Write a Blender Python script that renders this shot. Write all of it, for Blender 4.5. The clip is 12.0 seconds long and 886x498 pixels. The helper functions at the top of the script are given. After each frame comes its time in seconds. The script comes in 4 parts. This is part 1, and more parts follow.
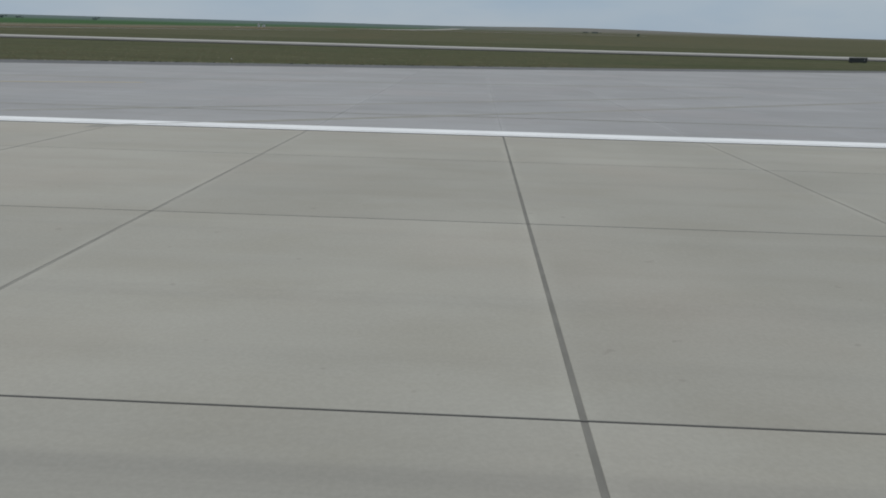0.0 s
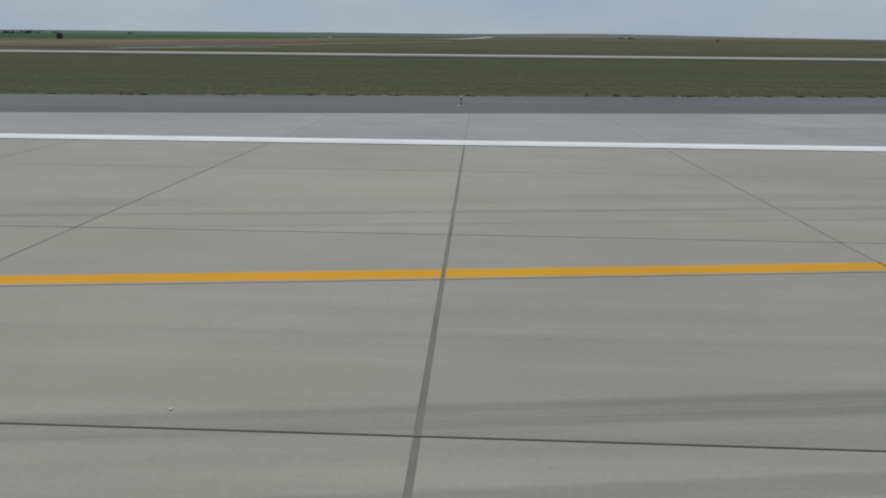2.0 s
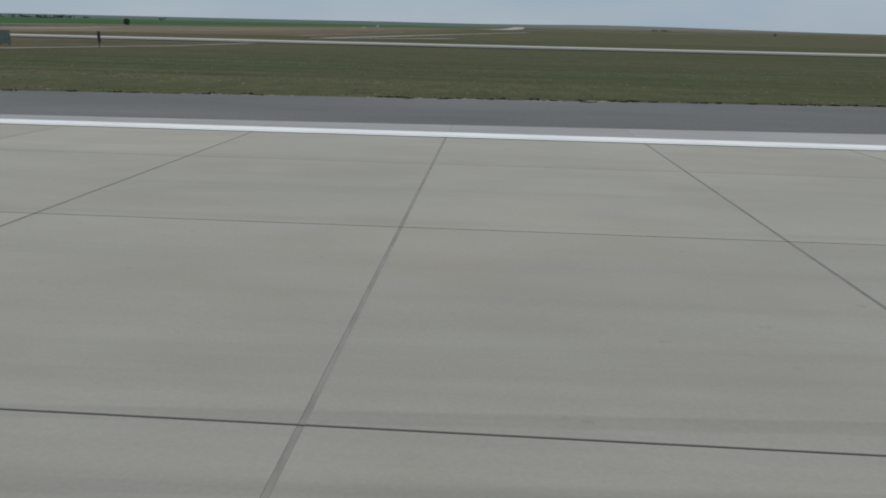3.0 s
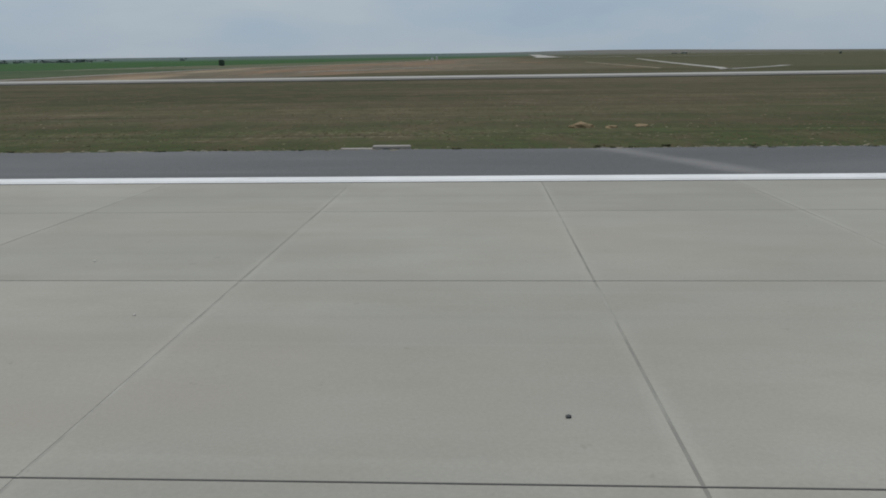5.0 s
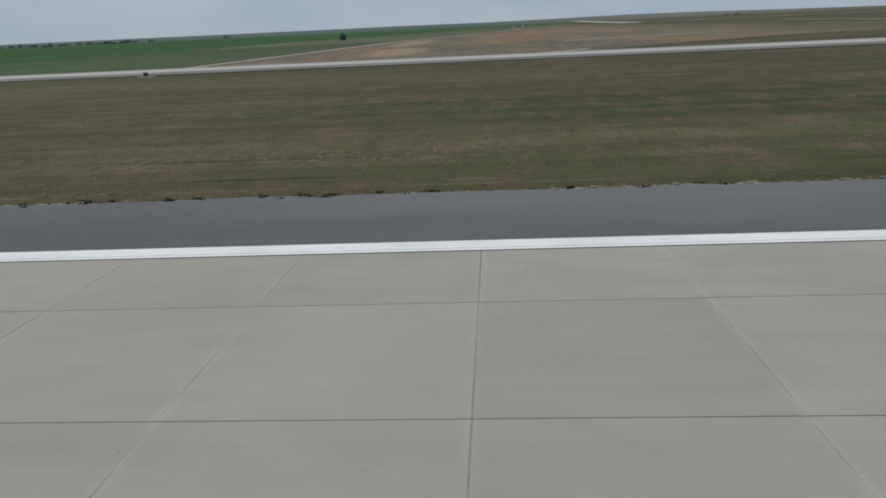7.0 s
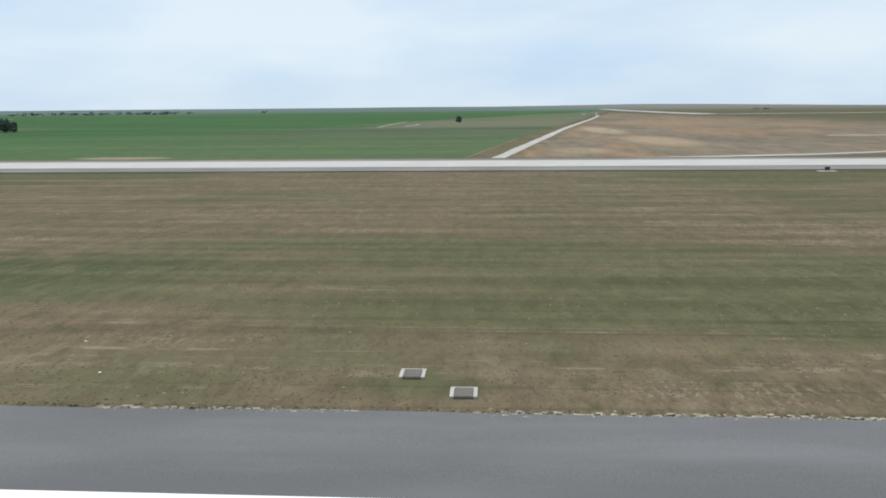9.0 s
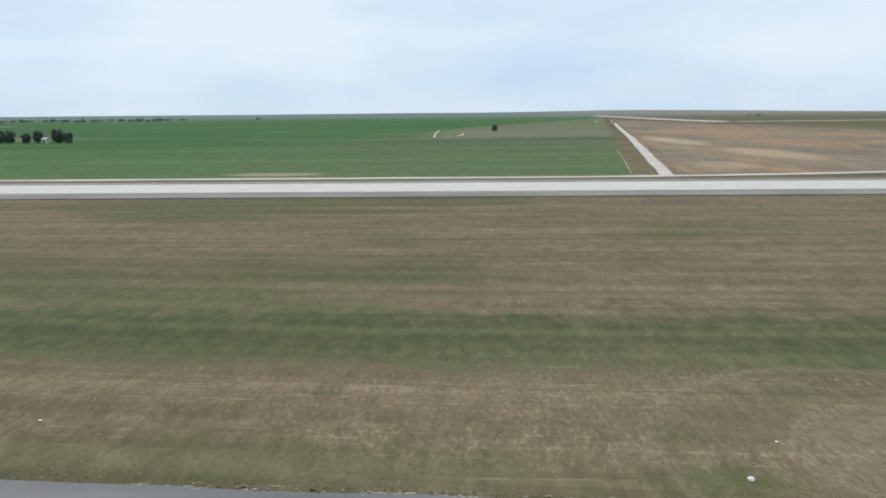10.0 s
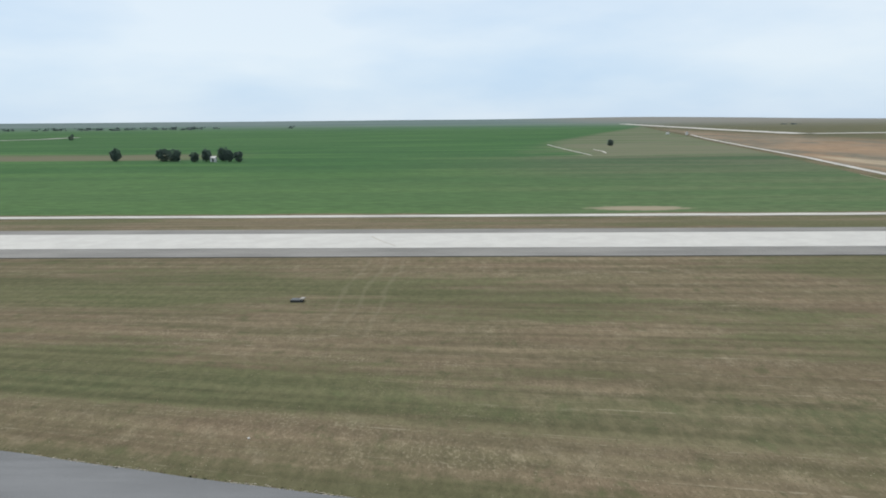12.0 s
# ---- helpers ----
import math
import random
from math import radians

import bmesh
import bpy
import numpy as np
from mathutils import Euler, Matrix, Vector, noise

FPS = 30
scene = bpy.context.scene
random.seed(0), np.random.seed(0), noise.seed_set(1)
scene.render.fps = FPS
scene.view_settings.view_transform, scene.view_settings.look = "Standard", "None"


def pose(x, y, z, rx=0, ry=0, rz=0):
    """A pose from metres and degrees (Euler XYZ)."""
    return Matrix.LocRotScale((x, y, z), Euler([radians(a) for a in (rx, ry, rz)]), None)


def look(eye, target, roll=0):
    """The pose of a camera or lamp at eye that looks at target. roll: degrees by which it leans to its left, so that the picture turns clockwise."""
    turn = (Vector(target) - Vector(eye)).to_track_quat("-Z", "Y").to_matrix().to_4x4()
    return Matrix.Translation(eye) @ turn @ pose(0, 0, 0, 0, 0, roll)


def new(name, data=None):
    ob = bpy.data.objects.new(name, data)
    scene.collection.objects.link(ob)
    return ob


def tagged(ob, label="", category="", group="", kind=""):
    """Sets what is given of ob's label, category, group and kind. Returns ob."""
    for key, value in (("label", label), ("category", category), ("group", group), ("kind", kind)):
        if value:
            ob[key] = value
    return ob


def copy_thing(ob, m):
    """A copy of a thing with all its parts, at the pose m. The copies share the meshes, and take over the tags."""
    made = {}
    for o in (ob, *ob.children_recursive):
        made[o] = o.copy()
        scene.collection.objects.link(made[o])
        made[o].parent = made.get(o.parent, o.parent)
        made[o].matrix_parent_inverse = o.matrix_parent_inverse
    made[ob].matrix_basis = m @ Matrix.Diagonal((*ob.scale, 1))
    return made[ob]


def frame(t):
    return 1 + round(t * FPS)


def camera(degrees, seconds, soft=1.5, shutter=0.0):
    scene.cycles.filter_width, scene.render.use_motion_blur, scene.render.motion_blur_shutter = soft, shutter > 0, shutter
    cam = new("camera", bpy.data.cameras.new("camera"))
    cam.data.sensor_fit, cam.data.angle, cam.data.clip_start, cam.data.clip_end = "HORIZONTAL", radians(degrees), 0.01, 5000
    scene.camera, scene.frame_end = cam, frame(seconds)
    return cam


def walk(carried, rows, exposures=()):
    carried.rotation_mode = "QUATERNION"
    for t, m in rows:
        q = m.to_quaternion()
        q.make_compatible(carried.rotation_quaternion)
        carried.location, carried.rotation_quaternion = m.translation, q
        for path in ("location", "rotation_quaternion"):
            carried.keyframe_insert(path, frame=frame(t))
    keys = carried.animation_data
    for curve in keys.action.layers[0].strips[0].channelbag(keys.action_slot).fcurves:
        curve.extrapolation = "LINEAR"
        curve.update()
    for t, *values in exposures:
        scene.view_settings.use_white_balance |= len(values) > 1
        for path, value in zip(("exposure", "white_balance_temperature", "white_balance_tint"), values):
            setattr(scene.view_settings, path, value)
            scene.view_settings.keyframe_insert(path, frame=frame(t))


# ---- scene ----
cam = camera(60.5, 12.0, soft=1.85)
# seconds, place in metres, turn in degrees
PATH = (
    (0.0, -0.364, 0.514, 1.078, 73.847, -1.452, 2.476),
    (0.5, -16.176, 0.502, 1.078, 73.960, -1.597, 2.883),
    (1.0, -32.169, 0.500, 1.080, 74.520, -1.572, 2.502),
    (1.5, -48.290, 0.488, 1.100, 74.030, -1.410, 1.995),
    (2.0, -64.637, 0.544, 1.111, 74.404, -0.508, 2.693),
    (2.5, -81.168, 0.547, 1.127, 73.631, -0.904, 4.084),
    (4.3, -142.048, 0.368, 1.269, 75.386, -1.260, 0.540),
    (4.5, -148.963, 0.348, 1.308, 76.185, 0.588, 0.109),
    (5.0, -166.350, 0.245, 1.383, 75.793, 0.820, 2.820),
    (5.5, -183.901, 0.212, 1.507, 73.787, 1.122, 2.775),
    (6.0, -201.598, 0.188, 1.764, 73.836, 1.929, 2.981),
    (6.5, -219.432, 0.158, 2.170, 73.102, 2.100, 3.300),
    (7.0, -237.373, 0.131, 2.698, 73.735, 2.558, 3.612),
    (7.2, -244.607, 0.152, 2.926, 74.998, 2.394, 3.698),
    (8.8, -302.810, -0.383, 5.371, 78.466, 0.695, 4.279),
    (9.0, -310.367, -0.502, 5.768, 79.584, 0.528, 3.595),
    (9.3, -321.299, -0.639, 6.348, 80.293, 0.382, 2.466),
    (9.5, -328.509, -0.743, 6.740, 80.389, 0.338, 2.176),
    (9.7, -336.156, -0.891, 7.195, 80.338, 0.469, 2.163),
    (10.0, -347.167, -0.862, 8.063, 79.986, 0.545, 1.963),
    (10.5, -365.825, -1.034, 9.465, 80.361, 0.268, 1.507),
    (11.0, -384.547, -1.214, 10.979, 80.663, 0.197, 1.252),
    (11.5, -403.318, -1.423, 12.593, 80.506, 0.601, 1.708),
    (12.0, -422.047, -1.646, 14.323, 80.411, 0.523, 1.808),
)
walk(cam, [(r[0], pose(*r[1:])) for r in PATH],
     exposures=((0.0, -0.10, 6400, 10.5), (7.2, -0.10, 6400, 10.5), (8.6, 0.75, 6400, 10.5), (12.0, 0.75, 6400, 10.5)))

# ---- world and sun: thin bright haze, high sun beyond the runway ----
SUN_EL, SUN_AZ = 66.0, 32.0          # elevation; degrees from +y towards -x
world = bpy.data.worlds.new("hazy_sky")
scene.world = world
world.use_nodes = True
wn = world.node_tree
wn.nodes.clear()
w_out = wn.nodes.new("ShaderNodeOutputWorld")
w_bg = wn.nodes.new("ShaderNodeBackground")
w_sky = wn.nodes.new("ShaderNodeTexSky")
w_sky.sky_type = "NISHITA"
w_sky.sun_disc = False
w_sky.sun_elevation = radians(SUN_EL)
w_sky.sun_rotation = radians(-SUN_AZ)
w_sky.altitude = 400
w_sky.dust_density = 0.7
w_tc = wn.nodes.new("ShaderNodeTexCoord")
w_map = wn.nodes.new("ShaderNodeMapping")
w_map.inputs["Scale"].default_value = (1.0, 1.0, 3.6)
w_noise = wn.nodes.new("ShaderNodeTexNoise")
w_noise.inputs["Scale"].default_value = 2.0
w_noise.inputs["Detail"].default_value = 7
w_ramp = wn.nodes.new("ShaderNodeValToRGB")
w_ramp.color_ramp.elements[0].position = 0.36
w_ramp.color_ramp.elements[0].color = (5.5, 7.1, 8.8, 1)       # thin blue haze, in the sky's own units
w_ramp.color_ramp.elements[1].position = 0.60
w_ramp.color_ramp.elements[1].color = (7.65, 8.6, 9.3, 1)       # white cloud veil
w_mix = wn.nodes.new("ShaderNodeMix")
w_mix.data_type = "RGBA"
w_mix.inputs["Factor"].default_value = 0.88
wn.links.new(w_tc.outputs["Generated"], w_map.inputs["Vector"])
wn.links.new(w_map.outputs["Vector"], w_noise.inputs["Vector"])
wn.links.new(w_noise.outputs["Fac"], w_ramp.inputs["Fac"])
wn.links.new(w_ramp.outputs["Color"], w_mix.inputs["B"])
wn.links.new(w_sky.outputs["Color"], w_mix.inputs["A"])
wn.links.new(w_mix.outputs["Result"], w_bg.inputs["Color"])
wn.links.new(w_bg.outputs["Background"], w_out.inputs["Surface"])
w_bg.inputs["Strength"].default_value = 0.062

sun = new("sun", bpy.data.lights.new("sun", "SUN"))
sun.data.energy = 2.1
sun.data.angle = radians(1.5)
sun.data.color = (1.0, 0.97, 0.93)
_el, _az = radians(SUN_EL), radians(SUN_AZ)
sun.matrix_world = look((-40 * math.sin(_az) * math.cos(_el), 40 * math.cos(_az) * math.cos(_el), 40 * math.sin(_el)), (0, 0, 0))

# ---- plan, in metres ----
SLAB = 2.40            # slab length along the runway
LANE = 2.58            # slab width
EDGE = 4 * LANE        # edge of the concrete
SHOULDER = 13.90       # outer edge of the asphalt shoulder
TAXI = (83.6, 89.5, 102.6, 107.2)   # shoulder, concrete, concrete, shoulder of the parallel taxiway


FALL = 0.01624         # cross fall of the runway
LOW = -0.973           # level of the land beyond the swale


def ease(a, b, v):
    t = min(1.0, max(0.0, (v - a) / (b - a)))
    return t * t * (3 - 2 * t)


def terrain(x, y):
    """Height of the land: the crowned runway, a shallow fall to the infield, then the level plain."""
    if y < 0:
        return -FALL * min(-y, 14.5)
    if y < SHOULDER:
        return -FALL * y
    edge = -FALL * SHOULDER
    z = edge + (LOW - edge) * min(1.0, (y - SHOULDER) / 57.6)
    if y > 89.5:           # the taxiway drains away from the runway
        z -= 0.012 * min(y - 89.5, 17.7)
    if 108 < y < 900:      # hollow beyond the taxiway
        z -= 2.53 * ease(108, 141, y) * max(min(1.0, (480 - y) / 339), 0.45 * ease(900, 600, y)) * ease(-170, -260, x)
    if y > 900:
        s = (y - 900) / 3900
        z += (21.0 * (1 - 0.95 * ease(400, 2400, x)) + 7.0 * math.exp(-((x - 640) / 420) ** 2)) * s * s * (3 - 2 * s)
        z += s * 2.5 * noise.noise((x / 500, y / 900, 0))
    return z


def exit_edge(x):
    """Edge of the concrete where the exit leaves the runway."""
    y = EDGE
    if x > -127:
        y += 0.00112 * (x + 127) ** 2
    if x > -55:
        y += 0.00145 * (x + 55) ** 2
    return y


def asphalt_edge(x):
    y = SHOULDER
    if x > -127:
        y = exit_edge(x) + 3.58 + 1.7 * ease(-127, -85, x) - 1.9 * ease(-50, -10, x)
    if x < -321:
        y += 0.00111 * (x + 321) ** 2
    return y


# ---- node helpers ----
class Mat:
    """A node material with short forms for arithmetic on sockets."""

    def __init__(self, name):
        self.m = bpy.data.materials.new(name)
        self.m.use_nodes = True
        self.t = self.m.node_tree
        self.t.nodes.clear()
        self.out = self.n("ShaderNodeOutputMaterial")
        self.b = self.n("ShaderNodeBsdfPrincipled")
        self.t.links.new(self.b.outputs[0], self.out.inputs["Surface"])

    def n(self, kind, **props):
        node = self.t.nodes.new(kind)
        if kind == "ShaderNodeMath":
            node.operation = props["operation"]
        return node

    def put(self, socket, v):
        if isinstance(v, bpy.types.NodeSocket):
            self.t.links.new(v, socket)
        elif isinstance(v, tuple) and len(v) == 3 and socket.type == "RGBA":
            socket.default_value = (*v, 1)
        else:
            socket.default_value = v

    def op(self, o, a, b=0.0):
        node = self.n("ShaderNodeMath", operation=o)
        self.put(node.inputs[0], a)
        self.put(node.inputs[1], b)
        return node.outputs[0]

    def pos(self):
        return self.n("ShaderNodeNewGeometry").outputs["Position"]

    def xyz(self):
        s = self.n("ShaderNodeSeparateXYZ")
        self.put(s.inputs[0], self.pos())
        return s.outputs[0], s.outputs[1], s.outputs[2]

    def noise(self, scale, detail=4, stretch=(1, 1, 1), rough=0.55, vector=None):
        mp = self.n("ShaderNodeMapping")
        self.put(mp.inputs["Vector"], vector if vector is not None else self.pos())
        mp.inputs["Scale"].default_value = stretch
        nz = self.n("ShaderNodeTexNoise")
        self.put(nz.inputs["Vector"], mp.outputs[0])
        nz.inputs["Scale"].default_value = scale
        nz.inputs["Detail"].default_value = detail
        nz.inputs["Roughness"].default_value = rough
        return nz.outputs[0]

    def step(self, v, lo, hi, a=0.0, b=1.0):
        r = self.n("ShaderNodeMapRange")
        r.interpolation_type = "SMOOTHSTEP"
        self.put(r.inputs["Value"], v)
        for key, value in (("From Min", lo), ("From Max", hi), ("To Min", a), ("To Max", b)):
            self.put(r.inputs[key], value)
        return r.outputs[0]

    def mix(self, fac, a, b, blend="MIX"):
        x = self.n("ShaderNodeMix")
        x.data_type = "RGBA"
        x.blend_type = blend
        self.put(x.inputs["Factor"], fac)
        self.put(x.inputs["A"], a)
        self.put(x.inputs["B"], b)
        return x.outputs["Result"]

    def scale(self, col, v):
        x = self.n("ShaderNodeVectorMath")
        x.operation = "SCALE"
        self.put(x.inputs[0], col)
        self.put(x.inputs["Scale"], v)
        return x.outputs[0]

    def done(self, color, rough=0.85, height=None, bump=0.3, dist=0.01, metal=0.0, gloss=0.5):
        self.put(self.b.inputs["Base Color"], color)
        self.put(self.b.inputs["Roughness"], rough)
        self.b.inputs["Metallic"].default_value = metal
        self.b.inputs["Specular IOR Level"].default_value = gloss
        if height is not None:
            bp = self.n("ShaderNodeBump")
            bp.inputs["Strength"].default_value = bump
            bp.inputs["Distance"].default_value = dist
            self.put(bp.inputs["Height"], height)
            self.put(self.b.inputs["Normal"], bp.outputs[0])
        return self.m


def concrete_material(name, tone, island, streaks=True):
    k = Mat(name)
    if island:
        rnd = k.n("ShaderNodeNewGeometry").outputs["Random Per Island"]
    else:
        rnd = k.n("ShaderNodeObjectInfo").outputs["Random"]
    col = k.mix(k.step(k.noise(0.35, 5), 0.3, 0.7), tuple(0.93 * c for c in tone), tuple(1.06 * c for c in tone))
    col = k.mix(k.step(k.noise(2.2, 6, (0.5, 1, 1)), 0.35, 0.75, 0, 0.5), col, (tone[0] * 0.86, tone[1] * 0.84, tone[2] * 0.80))
    if streaks:      # rubber and sweeping marks along the rolling direction
        st = k.step(k.noise(1.0, 5, (0.03, 2.6, 1)), 0.50, 0.80, 0, 0.26)
        col = k.mix(st, col, (0.195, 0.187, 0.170))
        lt = k.step(k.noise(1.0, 3, (0.08, 5.0, 1)), 0.55, 0.8, 0, 0.22)
        col = k.mix(lt, col, tuple(1.15 * c for c in tone))
    if streaks:      # rubber film where wheels turn off the runway
        gx, gy, gz = k.xyz()
        zone = k.op("MULTIPLY", k.step(gx, -125, -75), k.op("MULTIPLY", k.step(gx, -38, -58), k.step(gy, 5.6, 3.2)))
        film = k.op("MULTIPLY", zone, k.step(k.noise(1.0, 5, (0.05, 4.5, 1), 0.65), 0.34, 0.70, 0.06, 0.34))
        col = k.mix(film, col, (0.192, 0.184, 0.164))
        # the middle of the runway, darkened by landings
        mid_y = k.op("ADD", gy, k.op("MULTIPLY", k.noise(0.6, 4, (0.6, 1, 1)), 0.10))
        worn = k.op("MULTIPLY", k.step(mid_y, 2.40, 2.28), k.step(k.noise(1.0, 5, (0.04, 7.0, 1), 0.65), 0.30, 0.70, 0.10, 0.42))
        col = k.mix(k.op("MULTIPLY", worn, k.step(gx, -150, -110)), col, (0.190, 0.183, 0.166))
        # a dark stain by a joint
        ax = k.op("DIVIDE", k.op("ADD", gx, 54.79), 0.42)
        ay = k.op("DIVIDE", k.op("SUBTRACT", gy, 5.10), 0.16)
        blot = k.op("ADD", k.op("ADD", k.op("MULTIPLY", ax, ax), k.op("MULTIPLY", ay, ay)), k.noise(4.0, 4))
        col = k.mix(k.step(blot, 1.5, 0.6, 0, 0.5), col, (0.13, 0.13, 0.13))
        # narrow tyre tracks that keep to the lead-off line
        sx = k.op("ADD", gx, 132.0)
        ex = k.op("MAXIMUM", k.op("ADD", gx, 82.0), 0.0)
        leady = k.op("ADD", k.op("MULTIPLY", k.op("MULTIPLY", sx, sx), 0.00094), k.op("MULTIPLY", k.op("MULTIPLY", ex, k.op("MULTIPLY", ex, ex)), 0.000009))
        off = k.op("SUBTRACT", gy, leady)
        strand = k.n("ShaderNodeCombineXYZ")
        k.put(strand.inputs[0], gx)
        k.put(strand.inputs[1], off)
        grip = k.step(k.noise(1.0, 4, (0.08, 16.0, 1), 0.6, strand.outputs[0]), 0.30, 0.60, 0.35, 1.0)
        span = k.op("MULTIPLY", k.step(gx, -108, -88), k.step(gx, -22, -44))
        for at, half, dark in ((-1.58, 0.085, 0.55), (-2.06, 0.055, 0.42), (-1.72, 0.14, 0.22), (1.57, 0.045, 0.50), (1.17, 0.035, 0.40), (2.02, 0.16, 0.24)):
            tyre = k.step(k.op("ABSOLUTE", k.op("SUBTRACT", off, at)), half * 1.25, half * 0.75, 0, dark)
            col = k.mix(k.op("MULTIPLY", k.op("MULTIPLY", tyre, grip), span), col, (0.150, 0.145, 0.132))
    if streaks:      # pale mortar smeared on both sides of the cross joints
        x, y, z = k.xyz()
        off = k.op("ABSOLUTE", k.op("SUBTRACT", k.op("FRACT", k.op("ADD", k.op("DIVIDE", x, SLAB), 0.5)), 0.5))
        smear = k.op("MULTIPLY", k.step(k.op("ADD", off, k.op("MULTIPLY", k.noise(3.0, 4), 0.02)), 0.050, 0.014), k.step(k.noise(0.9, 4, (0.5, 1, 1)), 0.34, 0.64, 0, 0.36))
        smear = k.op("MULTIPLY", smear, k.op("MAXIMUM", k.step(x, -105, -140), k.step(x, -12, -2)))
        col = k.mix(smear, col, tuple(1.22 * c for c in tone))
        # faint wide tint changes from weathering
        col = k.mix(k.step(k.noise(0.28, 4, (1, 1.4, 1)), 0.45, 0.7, 0, 0.35), col, (tone[0] * 1.06, tone[1] * 0.97, tone[2] * 0.95))
    grain = k.noise(60, 4)
    col = k.scale(col, k.step(grain, 0.25, 0.8, 0.95, 1.04))
    spots = k.step(k.noise(9, 2), 0.72, 0.78, 0, 0.35)
    col = k.mix(spots, col, (0.19, 0.17, 0.15))
    col = k.scale(col, k.step(rnd, 0, 1, 0.957, 1.037))
    return k.done(col, 0.85, grain, 0.10, 0.003, gloss=0.25)


def asphalt_material(name, tone):
    k = Mat(name)
    col = k.mix(k.step(k.noise(0.25, 5, (0.35, 1, 1)), 0.3, 0.72), tuple(0.82 * c for c in tone), tuple(1.15 * c for c in tone))
    grain = k.noise(45, 5, rough=0.7)
    col = k.scale(col, k.step(grain, 0.3, 0.75, 0.75, 1.25))
    x, y, z = k.xyz()      # earth tracked in from the grass by a wheel
    trail = k.op("ABSOLUTE", k.op("ADD", k.op("ADD", x, 163.3), k.op("MULTIPLY", k.op("SUBTRACT", y, 12.0), 0.45)))
    trail = k.op("MULTIPLY", k.step(k.op("ADD", trail, k.op("MULTIPLY", k.noise(1.5, 4), 0.5)), 0.75, 0.2, 0, 0.45), k.step(y, 10.2, 10.8))
    col = k.mix(trail, col, (0.26, 0.25, 0.235))
    dust = k.step(k.noise(0.8, 6, (0.12, 1, 1)), 0.5, 0.8, 0, 0.35)
    col = k.mix(dust, col, tuple(1.5 * c for c in tone))
    return k.done(col, 0.9, grain, 0.4, 0.006, gloss=0.25)


def paint_material(name, tone, worn, feather=False):
    k = Mat(name)
    wear = k.step(k.noise(5, 7, (0.5, 1, 1), 0.7), 0.56, 0.72, 0, 0.55)
    col = k.mix(wear, tone, worn)
    if feather:      # motion-softened edges of the lead-off line, put into its colour
        x, y, z = k.xyz()
        sx = k.op("ADD", x, 132.0)
        ex = k.op("MAXIMUM", k.op("ADD", x, 82.0), 0.0)
        mid = k.op("ADD", k.op("MULTIPLY", k.op("MULTIPLY", sx, sx), 0.00094), k.op("MULTIPLY", k.op("MULTIPLY", ex, k.op("MULTIPLY", ex, ex)), 0.000009))
        rim = k.op("ADD", k.op("ABSOLUTE", k.op("SUBTRACT", y, mid)), k.op("MULTIPLY", k.noise(9, 4), 0.02))
        col = k.mix(k.step(rim, 0.066, 0.104, 0, 0.92), col, (0.285, 0.270, 0.225))
    col = k.scale(col, k.step(k.noise(0.9, 3), 0.3, 0.7, 0.93, 1.04))
    return k.done(col, 0.75, k.noise(70, 3), 0.15, 0.003, gloss=0.2)


def plain_material(name, tone, rough=0.7, metal=0.0, vary=0.12, size=8.0, gloss=0.5):
    k = Mat(name)
    col = k.scale(k.mix(0.0, tone, tone), k.step(k.noise(size, 5), 0.25, 0.75, 1 - vary, 1 + vary))
    return k.done(col, rough, k.noise(size * 8, 3), 0.15, 0.003, metal, gloss)


